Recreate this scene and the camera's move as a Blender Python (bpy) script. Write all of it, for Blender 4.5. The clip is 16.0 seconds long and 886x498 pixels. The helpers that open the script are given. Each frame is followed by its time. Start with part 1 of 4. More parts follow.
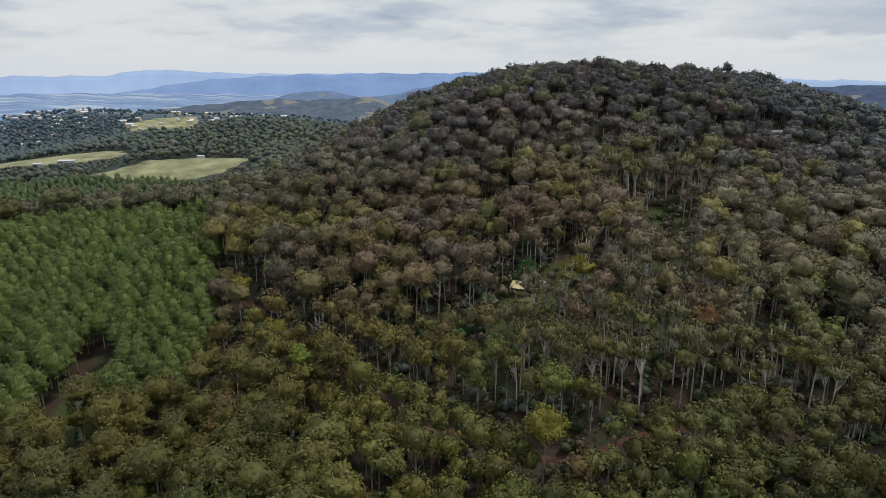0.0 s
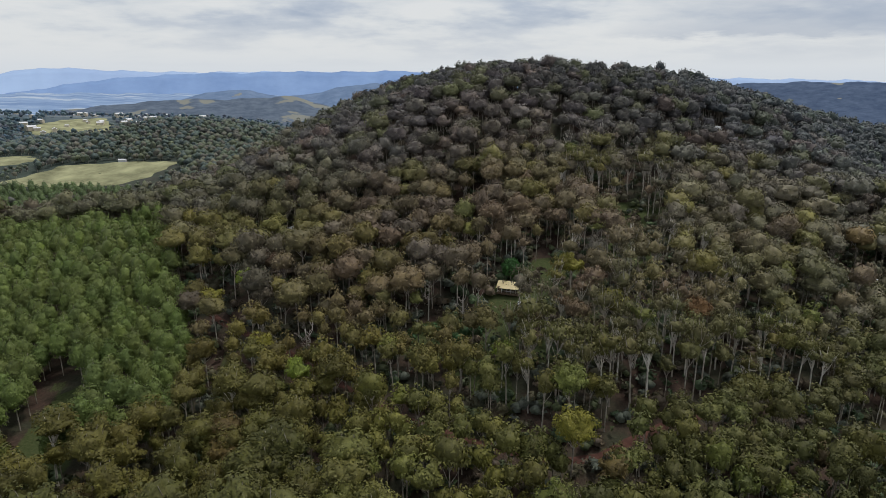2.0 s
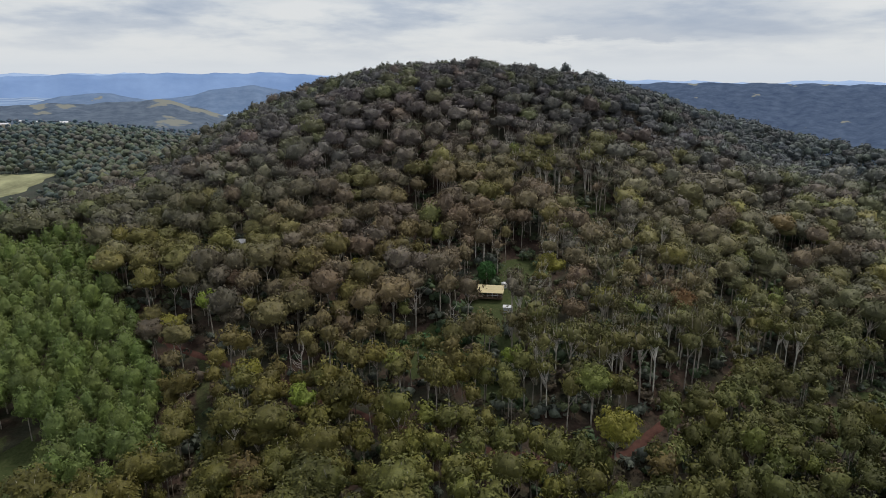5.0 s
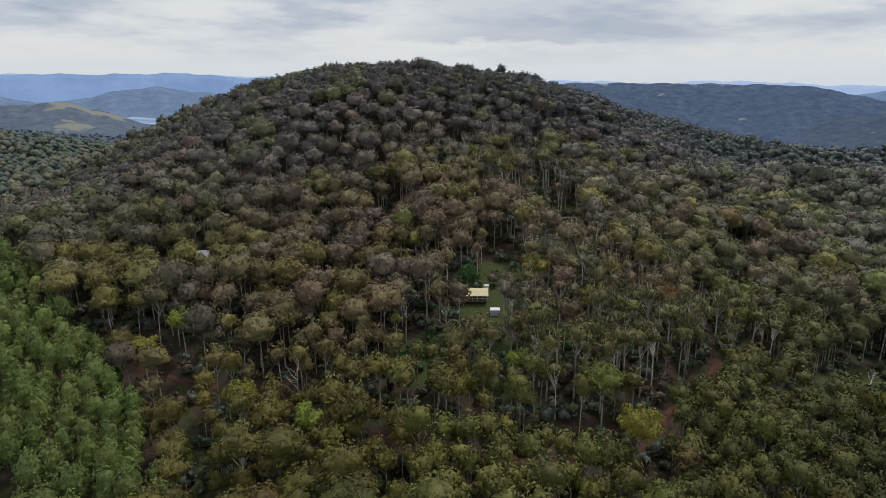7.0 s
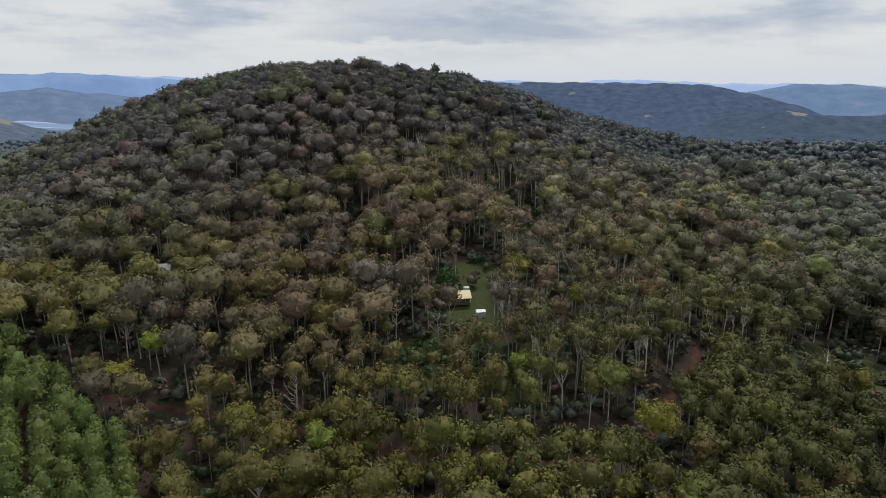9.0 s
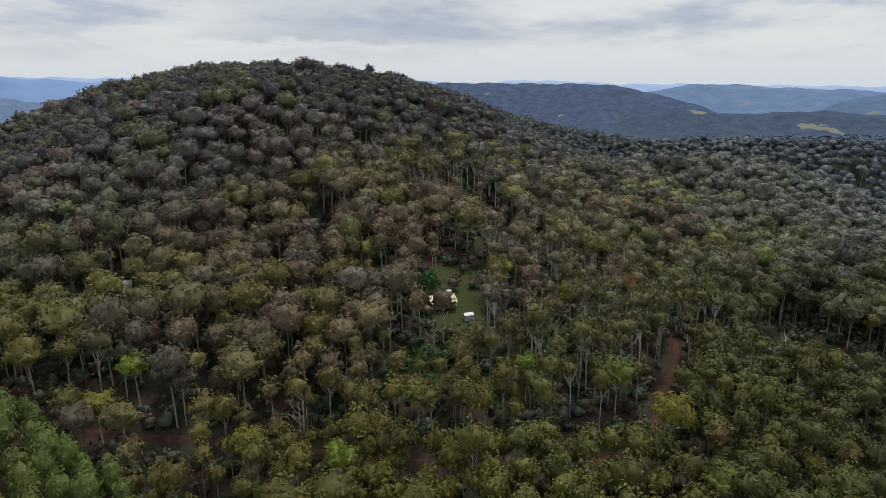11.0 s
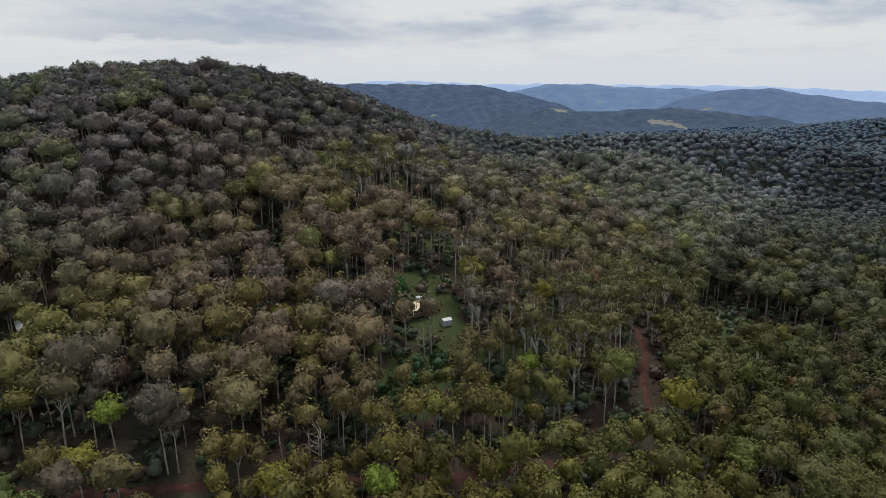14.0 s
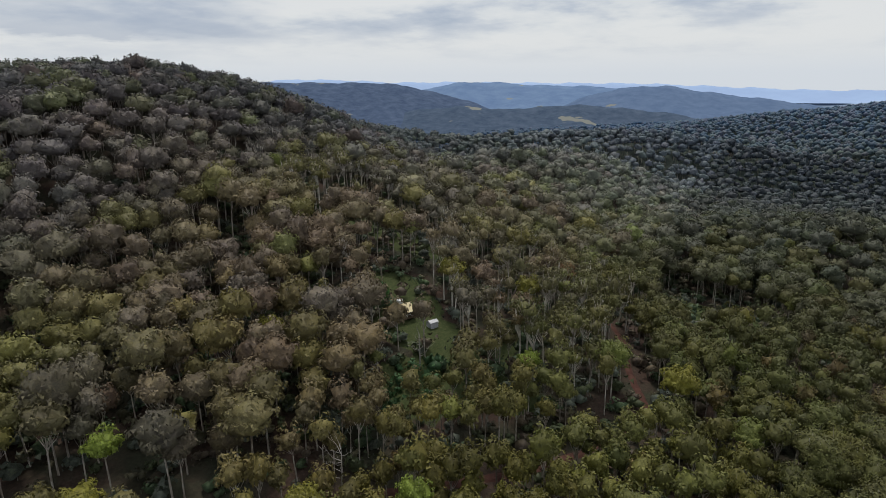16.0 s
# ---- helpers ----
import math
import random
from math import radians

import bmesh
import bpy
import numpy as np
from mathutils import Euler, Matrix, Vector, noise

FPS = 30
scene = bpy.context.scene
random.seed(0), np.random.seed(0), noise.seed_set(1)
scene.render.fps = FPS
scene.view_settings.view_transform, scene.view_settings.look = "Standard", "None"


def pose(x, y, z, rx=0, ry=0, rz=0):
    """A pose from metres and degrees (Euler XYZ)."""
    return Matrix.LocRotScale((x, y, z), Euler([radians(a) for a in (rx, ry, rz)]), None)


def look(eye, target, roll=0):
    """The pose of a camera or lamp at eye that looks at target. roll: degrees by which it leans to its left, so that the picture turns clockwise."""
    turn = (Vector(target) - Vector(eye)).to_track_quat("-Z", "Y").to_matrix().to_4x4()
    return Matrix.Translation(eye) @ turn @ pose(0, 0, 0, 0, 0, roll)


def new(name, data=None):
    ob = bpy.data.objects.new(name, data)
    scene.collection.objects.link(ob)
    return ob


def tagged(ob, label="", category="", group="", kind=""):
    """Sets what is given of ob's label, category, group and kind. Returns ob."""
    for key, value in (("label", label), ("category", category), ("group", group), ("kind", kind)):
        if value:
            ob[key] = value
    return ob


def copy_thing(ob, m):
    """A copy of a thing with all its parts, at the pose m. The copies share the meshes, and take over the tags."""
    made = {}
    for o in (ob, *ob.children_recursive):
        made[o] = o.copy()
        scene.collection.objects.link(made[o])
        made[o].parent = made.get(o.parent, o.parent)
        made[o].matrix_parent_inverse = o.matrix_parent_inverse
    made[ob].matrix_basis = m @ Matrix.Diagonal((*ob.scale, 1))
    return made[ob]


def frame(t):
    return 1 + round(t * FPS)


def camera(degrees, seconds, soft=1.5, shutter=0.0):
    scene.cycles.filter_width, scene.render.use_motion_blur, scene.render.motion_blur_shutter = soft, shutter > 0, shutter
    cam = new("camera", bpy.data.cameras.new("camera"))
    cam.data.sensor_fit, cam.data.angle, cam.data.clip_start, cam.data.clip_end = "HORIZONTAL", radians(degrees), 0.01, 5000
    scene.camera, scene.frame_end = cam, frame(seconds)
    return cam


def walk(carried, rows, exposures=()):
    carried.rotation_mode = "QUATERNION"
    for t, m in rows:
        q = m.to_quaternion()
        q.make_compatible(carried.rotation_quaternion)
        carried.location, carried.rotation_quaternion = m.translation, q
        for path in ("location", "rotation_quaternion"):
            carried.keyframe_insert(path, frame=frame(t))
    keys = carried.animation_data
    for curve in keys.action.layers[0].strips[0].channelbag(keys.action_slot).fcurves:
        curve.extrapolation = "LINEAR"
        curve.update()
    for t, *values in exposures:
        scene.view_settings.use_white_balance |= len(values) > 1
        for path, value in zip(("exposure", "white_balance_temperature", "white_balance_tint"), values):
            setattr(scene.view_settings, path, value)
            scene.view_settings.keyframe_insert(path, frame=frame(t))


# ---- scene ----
cam = camera(71.1, 16.0, 0.85)
METRES, EYE, TILT, LEAN, TURN = 240.0, 100.0, -15.3, 0.0, 0.0
ROWS = [
    (0.0, 0.0, 0.0, 0.0, 0.0, 0.0, -0.0),
    (0.5, -0.0303, 0.0065, 0.002, -1.88, -0.05, 0.54),
    (1.0, -0.0606, 0.0141, 0.0041, -3.71, -0.11, 1.04),
    (1.5, -0.0905, 0.0224, 0.0063, -5.53, -0.18, 1.54),
    (2.0, -0.1198, 0.0316, 0.0091, -7.21, -0.26, 2.01),
    (2.5, -0.1491, 0.0414, 0.0116, -8.96, -0.33, 2.48),
    (3.0, -0.1783, 0.0522, 0.0143, -10.72, -0.42, 2.95),
    (3.5, -0.2068, 0.0638, 0.0179, -12.53, -0.53, 3.45),
    (4.0, -0.2347, 0.0763, 0.0214, -14.36, -0.59, 3.99),
    (6.5, -0.3685, 0.1537, 0.0427, -23.83, -1.31, 6.48),
    (7.0, -0.3936, 0.1712, 0.0483, -25.78, -1.53, 7.01),
    (7.5, -0.4187, 0.1897, 0.0533, -27.75, -1.75, 7.5),
    (8.0, -0.4425, 0.2089, 0.0591, -29.76, -2.04, 8.0),
    (8.5, -0.4659, 0.2289, 0.0652, -31.72, -2.35, 8.5),
    (9.0, -0.4885, 0.2495, 0.0713, -33.79, -2.69, 9.0),
    (11.5, -0.5933, 0.3652, 0.104, -43.82, -4.36, 11.12),
    (12.0, -0.6116, 0.3892, 0.1112, -45.8, -4.74, 11.52),
    (12.5, -0.6288, 0.414, 0.1183, -47.93, -5.18, 11.92),
    (13.0, -0.6451, 0.4391, 0.1256, -50.04, -5.62, 12.29),
    (13.5, -0.6607, 0.4653, 0.1331, -52.26, -6.11, 12.68),
    (14.0, -0.6755, 0.4915, 0.1407, -54.45, -6.56, 13.04),
    (14.5, -0.6892, 0.5183, 0.1483, -56.51, -7.07, 13.38),
    (15.0, -0.7019, 0.5453, 0.1561, -58.67, -7.63, 13.7),
    (15.5, -0.714, 0.573, 0.1641, -60.84, -8.19, 14.02),
    (16.0, -0.7251, 0.601, 0.1722, -62.98, -8.72, 14.29),
]
walk(cam, [(t, pose(0, 0, EYE, TILT, LEAN, TURN) @ pose(METRES * x, METRES * y, METRES * z, 90 + pitch, roll, yaw)) for t, x, y, z, yaw, pitch, roll in ROWS])


# ---- world, sun, exposure ----
SUN_AZ, SUN_EL = radians(62), radians(64)
world = bpy.data.worlds.new("sky")
scene.world = world
world.use_nodes = True


def link(tree, a, b):
    tree.links.new(a, b)


def ramp(tree, source, stops):
    n = tree.nodes.new("ShaderNodeValToRGB")
    el = n.color_ramp.elements
    while len(el) > len(stops):
        el.remove(el[-1])
    while len(el) < len(stops):
        el.new(1.0)
    for e, (p, c) in zip(el, stops):
        e.position, e.color = p, (*c, 1)
    link(tree, source, n.inputs[0])
    return n.outputs[0]


def maths(tree, op, a, b):
    n = tree.nodes.new("ShaderNodeMath")
    n.operation = op
    for k, v in enumerate((a, b)):
        if isinstance(v, (int, float)):
            n.inputs[k].default_value = v
        else:
            link(tree, v, n.inputs[k])
    return n.outputs[0]


def mix_rgb(tree, blend, fac, a, b):
    n = tree.nodes.new("ShaderNodeMix")
    n.data_type, n.blend_type = "RGBA", blend
    for k, v in ((0, fac), (6, a), (7, b)):
        if isinstance(v, (int, float)):
            n.inputs[k].default_value = v
        elif isinstance(v, tuple):
            n.inputs[k].default_value = (*v, 1)
        else:
            link(tree, v, n.inputs[k])
    return n.outputs[2]


def noise_tex(tree, vector, scale, detail=4.0, rough=0.55):
    n = tree.nodes.new("ShaderNodeTexNoise")
    n.inputs["Scale"].default_value = scale
    n.inputs["Detail"].default_value = detail
    n.inputs["Roughness"].default_value = rough
    if vector is not None:
        link(tree, vector, n.inputs["Vector"])
    return n.outputs["Fac"]


def build_world():
    t = world.node_tree
    bg = t.nodes["Background"]
    co = t.nodes.new("ShaderNodeTexCoord")
    sky = t.nodes.new("ShaderNodeTexSky")
    sky.sky_type = "NISHITA"
    sky.sun_disc = False
    sky.sun_elevation, sky.sun_rotation = SUN_EL, SUN_AZ
    blue = mix_rgb(t, "MULTIPLY", 1.0, sky.outputs[0], (0.10, 0.10, 0.10))
    sep = t.nodes.new("ShaderNodeSeparateXYZ")
    link(t, co.outputs["Generated"], sep.inputs[0])
    up = maths(t, "MAXIMUM", sep.outputs[2], 0.0)
    deep = maths(t, "ADD", up, 0.16)
    com = t.nodes.new("ShaderNodeCombineXYZ")
    link(t, maths(t, "DIVIDE", sep.outputs[0], deep), com.inputs[0])
    link(t, maths(t, "DIVIDE", sep.outputs[1], deep), com.inputs[1])
    big = noise_tex(t, com.outputs[0], 0.75, 4.0, 0.5)
    fine = noise_tex(t, com.outputs[0], 2.6, 6.0, 0.6)
    both = maths(t, "ADD", maths(t, "MULTIPLY", big, 0.7), maths(t, "MULTIPLY", fine, 0.3))
    cloud = ramp(t, both, [(0.37, (0.33, 0.40, 0.52)), (0.455, (0.50, 0.55, 0.63)), (0.51, (0.66, 0.69, 0.72)), (0.56, (0.735, 0.75, 0.76))])
    low = ramp(t, up, [(0.0, (0.66, 0.71, 0.77)), (0.05, (0.73, 0.75, 0.77)), (1.0, (0.73, 0.75, 0.77))])
    fade = ramp(t, up, [(0.015, (0, 0, 0)), (0.09, (1, 1, 1))])
    cover = mix_rgb(t, "MIX", fade, low, cloud)
    az = maths(t, "ARCTAN2", sep.outputs[0], sep.outputs[1])
    wavy = maths(t, "ADD", up, maths(t, "MULTIPLY", maths(t, "SUBTRACT", fine, 0.5), 0.06))
    across = ramp(t, maths(t, "ADD", az, maths(t, "MULTIPLY", maths(t, "SUBTRACT", big, 0.5), 0.4)), [(0.40, (0, 0, 0)), (0.56, (1, 1, 1)), (0.74, (1, 1, 1)), (0.92, (0, 0, 0))])
    along = ramp(t, wavy, [(0.052, (0, 0, 0)), (0.062, (1, 1, 1)), (0.084, (0.9, 0.9, 0.9)), (0.13, (0.3, 0.3, 0.3))])
    bank = mix_rgb(t, "MULTIPLY", 1.0, across, along)
    cover = mix_rgb(t, "MIX", maths(t, "MULTIPLY", bank, 0.62), cover, (0.36, 0.42, 0.53))
    link(t, mix_rgb(t, "MIX", 0.93, blue, cover), bg.inputs[0])
    link(t, ramp(t, up, [(0.12, (1.0, 1.0, 1.0)), (0.8, (1.20, 1.20, 1.20))]), bg.inputs[1])


build_world()
sun = new("sun", bpy.data.lights.new("sun", "SUN"))
sun.data.energy, sun.data.angle, sun.data.color = 2.1, radians(12), (1.0, 0.95, 0.87)
sun.matrix_world = look((0, 0, 900), (-900 * math.sin(SUN_AZ) * math.cos(SUN_EL), -900 * math.cos(SUN_AZ) * math.cos(SUN_EL), 900 - 900 * math.sin(SUN_EL)))

# ---- materials ----


def material(name, rough=0.8, spec=0.2):
    m = bpy.data.materials.new(name)
    m.use_nodes = True
    b = m.node_tree.nodes["Principled BSDF"]
    b.inputs["Roughness"].default_value = rough
    b.inputs["Specular IOR Level"].default_value = spec
    return m, m.node_tree, b


def plain(name, colour, rough=0.7, scale=1.5, vary=0.25, spec=0.3, metal=0.0):
    m, t, b = material(name, rough, spec)
    co = t.nodes.new("ShaderNodeTexCoord")
    n = noise_tex(t, co.outputs["Object"], scale, 6.0, 0.65)
    lo = tuple(c * (1 - vary) for c in colour)
    hi = tuple(min(1, c * (1 + vary)) for c in colour)
    link(t, ramp(t, n, [(0.3, lo), (0.7, hi)]), b.inputs["Base Color"])
    b.inputs["Metallic"].default_value = metal
    return m


def leaf_material(name, joined):
    """Leaves whose colour comes from the tree (object colour) or, for joined woods, from each tree's tint."""
    m, t, b = material(name, 0.6, 0.18)
    if joined:
        a = t.nodes.new("ShaderNodeAttribute")
        a.attribute_name = "tint"
        base = a.outputs["Color"]
    else:
        a = t.nodes.new("ShaderNodeObjectInfo")
        base = a.outputs["Color"]
    g = t.nodes.new("ShaderNodeNewGeometry")
    v = ramp(t, g.outputs["Random Per Island"], [(0.0, (0.82, 0.81, 0.83)), (0.5, (0.98, 0.98, 1.0)), (1.0, (1.20, 1.18, 1.10))])
    # leaf grain as noise in the colour; dark specks imitate shaded gaps between leaves
    n = noise_tex(t, g.outputs["Position"], 2.0, 5.0, 0.78)
    w = ramp(t, n, [(0.34, (0.70, 0.70, 0.73)), (0.5, (0.98, 0.98, 0.98)), (0.66, (1.30, 1.28, 1.20))])
    c = mix_rgb(t, "MULTIPLY", 1.0, base, v)
    big = noise_tex(t, g.outputs["Position"], 0.22, 2.0)
    c = mix_rgb(t, "MULTIPLY", 1.0, c, ramp(t, big, [(0.3, (0.86, 0.84, 0.90)), (0.7, (1.16, 1.16, 1.06))]))
    link(t, mix_rgb(t, "MULTIPLY", 1.0, c, w), b.inputs["Base Color"])
    bump = t.nodes.new("ShaderNodeBump")
    bump.inputs["Strength"].default_value = 0.35
    bump.inputs["Distance"].default_value = 0.35
    link(t, noise_tex(t, g.outputs["Position"], 1.7, 3.0, 0.6), bump.inputs["Height"])
    link(t, bump.outputs[0], b.inputs["Normal"])
    return m


LEAF = leaf_material("gum_leaves", False)
LEAF_WOODS = leaf_material("gum_leaves_of_woods", True)


def bark_material():
    m, t, b = material("gum_bark", 0.75, 0.2)
    g = t.nodes.new("ShaderNodeNewGeometry")
    mp = t.nodes.new("ShaderNodeMapping")
    mp.inputs["Scale"].default_value = (1.2, 1.2, 0.25)
    link(t, g.outputs["Position"], mp.inputs[0])
    n = noise_tex(t, mp.outputs[0], 1.3, 6.0, 0.65)
    c = ramp(t, n, [(0.30, (0.13, 0.10, 0.08)), (0.45, (0.29, 0.25, 0.21)), (0.60, (0.46, 0.42, 0.37)), (0.8, (0.55, 0.52, 0.47))])
    link(t, c, b.inputs["Base Color"])
    return m


BARK = bark_material()
PALE_BARK = plain("white_gum_bark", (0.56, 0.52, 0.46), 0.7, 0.5, 0.35)
DEAD = plain("weathered_dead_wood", (0.33, 0.30, 0.27), 0.8, 0.8, 0.35)


def ground_material():
    """Leaf litter and red soil, with grass and pasture where the cover says so, closed canopy far away, and distance
    haze painted blue over the far plain.
    """
    m, t, b = material("forest_floor", 0.95, 0.1)
    g = t.nodes.new("ShaderNodeNewGeometry")
    pos = g.outputs["Position"]
    a = t.nodes.new("ShaderNodeAttribute")
    a.attribute_name = "cover"
    sep = t.nodes.new("ShaderNodeSeparateColor")
    link(t, a.outputs["Color"], sep.inputs[0])
    n1 = noise_tex(t, pos, 0.05, 6.0, 0.6)
    n2 = noise_tex(t, pos, 0.9, 6.0, 0.65)
    soil = ramp(t, n2, [(0.3, (0.036, 0.026, 0.021)), (0.55, (0.062, 0.041, 0.032)), (0.75, (0.092, 0.060, 0.045))])
    scrub = ramp(t, n2, [(0.3, (0.028, 0.030, 0.020)), (0.7, (0.054, 0.055, 0.036))])
    floor = mix_rgb(t, "MIX", ramp(t, n1, [(0.42, (0, 0, 0)), (0.60, (1, 1, 1))]), soil, scrub)
    grass = ramp(t, n2, [(0.25, (0.028, 0.040, 0.014)), (0.5, (0.050, 0.064, 0.024)), (0.75, (0.082, 0.082, 0.040))])
    nf = noise_tex(t, pos, 0.06, 8.0, 0.7)
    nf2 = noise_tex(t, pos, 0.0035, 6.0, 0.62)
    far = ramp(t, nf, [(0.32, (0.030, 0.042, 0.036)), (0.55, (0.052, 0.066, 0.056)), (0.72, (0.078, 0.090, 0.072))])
    # far plain with pale patches, the blue of distance haze in its colours
    hazed_plain = ramp(t, nf2, [(0.40, (0.11, 0.155, 0.225)), (0.54, (0.15, 0.20, 0.275)), (0.60, (0.32, 0.36, 0.39)), (0.66, (0.18, 0.23, 0.30))])
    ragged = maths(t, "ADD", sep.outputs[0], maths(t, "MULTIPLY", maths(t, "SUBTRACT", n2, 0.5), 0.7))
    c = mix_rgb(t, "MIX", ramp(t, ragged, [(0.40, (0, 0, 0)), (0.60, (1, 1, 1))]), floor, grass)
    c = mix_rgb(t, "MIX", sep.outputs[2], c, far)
    c = mix_rgb(t, "MIX", sep.outputs[1], c, hazed_plain)
    link(t, c, b.inputs["Base Color"])
    bump = t.nodes.new("ShaderNodeBump")
    bump.inputs["Strength"].default_value = 0.6
    bump.inputs["Distance"].default_value = 0.5
    link(t, n2, bump.inputs["Height"])
    link(t, bump.outputs[0], b.inputs["Normal"])
    return m


GROUND = ground_material()
ROAD = plain("red_dirt", (0.078, 0.038, 0.030), 0.95, 0.35, 0.45, 0.1)
PASTURE = plain("dry_pasture", (0.235, 0.235, 0.135), 0.95, 0.03, 0.5, 0.1)
ROOF_CREAM = plain("cream_roof_sheet", (0.50, 0.42, 0.23), 0.45, 0.8, 0.12, 0.4)
ROOF_WHITE = plain("pale_roof_sheet", (0.60, 0.60, 0.62), 0.4, 0.6, 0.15, 0.4)
ROOF_GREY = plain("grey_roof_sheet", (0.30, 0.31, 0.33), 0.4, 0.6, 0.25, 0.5)
WALL_CREAM = plain("cream_weatherboard", (0.50, 0.45, 0.36), 0.7, 1.0, 0.2)
WALL_BROWN = plain("brown_weatherboard", (0.11, 0.075, 0.05), 0.7, 1.0, 0.3)
WALL_GREY = plain("zinc_wall_sheet", (0.42, 0.43, 0.46), 0.5, 0.8, 0.2)
WHITE = plain("white_paint", (0.72, 0.72, 0.70), 0.5, 1.0, 0.1)
GLASS = plain("dark_window_glass", (0.02, 0.024, 0.03), 0.08, 1.0, 0.1, 0.6)


# ---- the lie of the land ----
BASE = -68.6
HILLS = [
    (317, 615, 107.6, 276, 148, 0.49),
    (2, 678, 74.1, 130, 258, 0.73),
    (359, 761, 58.0, 240, 62, 0.21),
    (-14, 546, 19.4, 197, 113, -1.15),
    (93, 222, 27.7, 136, 80, 0.59),
    (-197, 357, 35.4, 228, 78, -0.27),
    (-188, 464, 25.7, 216, 62, 0.14),
    (-115, 66, 33.0, 275, 119, -0.59),
    (498, 322, 63.0, 74, 108, 1.52),
    (780, 366, 65.0, 242, 62, -0.95),
    (320, 96, 28.0, 62, 98, 0.18),
    (160, 105, 16.0, 60, 45, 0.2),
    (470, 290, -14.0, 50, 40, 0.3),
    (845, 60, -26.0, 150, 110, 0.0),
    (430, 82, 20.0, 75, 55, 0.1),
    (-536, 902, 46.9, 411, 192, 0.62),
    (230, 737, 20.9, 125, 62, -0.13),
]


def ground_z(x, y):
    x, y = np.asarray(x, float), np.asarray(y, float)
    z = np.full(x.shape, BASE)
    for cx, cy, h, sx, sy, turn in HILLS:
        c, s = math.cos(turn), math.sin(turn)
        u, v = (x - cx) * c + (y - cy) * s, -(x - cx) * s + (y - cy) * c
        z = z + h * np.exp(-0.5 * ((u / sx) ** 2 + (v / sy) ** 2))
    z = z + 11 * np.exp(-0.5 * (((x - 350) / 75) ** 2 + ((y - 600) / 60) ** 2))
    z = z + 96 * np.exp(-0.5 * (((x - 1650) / 420) ** 2 + ((y + 190) / 430) ** 2))
    z = z + 56 * np.exp(-0.5 * (((x + 360) / 230) ** 2 + ((y - 1210) / 135) ** 2))
    z = z + 74 * np.exp(-0.5 * (((x + 900) / 520) ** 2 + ((y - 1830) / 300) ** 2))
    east = np.clip((np.hypot(x - 100, y - 300) - 820) / 500, 0, 1) * np.clip((x - 500) / 300, 0, 1) * np.clip((y + 0.1 * x) / 300 + 0.4, 0, 1)
    z = z - 26 * east * east * (3 - 2 * east)
    far = np.clip((np.hypot(x - 100, y - 300) - 900) / 900, 0, 1)
    z = z + far * (9 * np.sin(x / 260 + 1.3) * np.sin(y / 310) + 6 * np.sin(x / 120 + y / 170))
    return z


def gz(x, y):
    return float(ground_z(x, y))


ROAD_LINE = [(-128, 330), (-111, 309), (-101, 295), (-90, 284), (-63, 259), (-46, 238), (-30, 219), (-14, 201), (1, 190), (17, 180), (30, 174), (44, 174), (58, 181), (74, 187), (96, 192), (118, 206)]
TRACK_LINE = [(-90, 284), (-86, 262), (-88, 240), (-86, 215), (-92, 190), (-106, 178), (-128, 186), (-146, 208), (-150, 232), (-155, 258)]
CLEARINGS = [(219, 280, 25, 8, 0.65), (256, 484, 27, 9, 1.083), (119, 322, 30, 12, 1.21), (124, 359, 34, 9, 0.1), (22, 247, 13, 5.5, 1.05), (31, 259, 14, 6.5, 1.2), (48, 276, 13, 12, 0.0), (32, 270, 20, 7, 1.07), (62, 292, 10, 12, -0.5), (39, 258, 7, 7, 0.0), (50, 229, 15, 6, 0.1), (96, 241, 10, 6, 0.3), (2, 249, 15, 11, 0.6), (-143, 224, 9, 30, 0.1), (-68, 377, 10, 8, 0.0), (240, 296, 10, 7, 0.0), (268, 500, 14, 10, 0.0), (290, 490, 17, 11, 0.3), (22, 300, 8, 5, 0), (13, 222, 24, 4, -1.2), (28, 243, 22, 4.5, 1.27)]
FAR_PLANTATION = [(-500, 668), (-522, 735), (-450, 778), (-351, 772), (-290, 738), (-262, 690), (-300, 655), (-400, 668)]
PADDOCK = [(118, 166), (131, 176), (152, 186), (178, 192), (206, 188), (214, 160), (196, 132), (178, 120), (150, 118), (134, 134)]
PLANTATION = [(-97, 208), (-104, 266), (-124, 328), (-152, 414), (-292, 425), (-305, 300), (-246, 218), (-178, 186), (-150, 196)]
FIELDS = [
    [(-472, 820), (-431, 903), (-350, 908), (-270, 886), (-285, 815), (-365, 785)],
    [(-830, 1060), (-640, 1010), (-520, 990), (-470, 950), (-510, 905), (-640, 870), (-840, 920)],
    [(-800, 1570), (-765, 1690), (-700, 1790), (-650, 1690), (-600, 1560), (-720, 1480)],
    [(-560, 1190), (-500, 1330), (-420, 1340), (-400, 1270), (-470, 1150)],
    [(-470, 655), (-400, 610), (-350, 500), (-330, 420), (-380, 400), (-470, 520)],
]


def inside(poly, x, y):
    x, y = np.asarray(x, float), np.asarray(y, float)
    hit = np.zeros(x.shape, bool)
    for (x0, y0), (x1, y1) in zip(poly, poly[1:] + poly[:1]):
        if y0 != y1:
            hit ^= ((y0 > y) != (y1 > y)) & (x < (x1 - x0) * (y - y0) / (y1 - y0) + x0)
    return hit


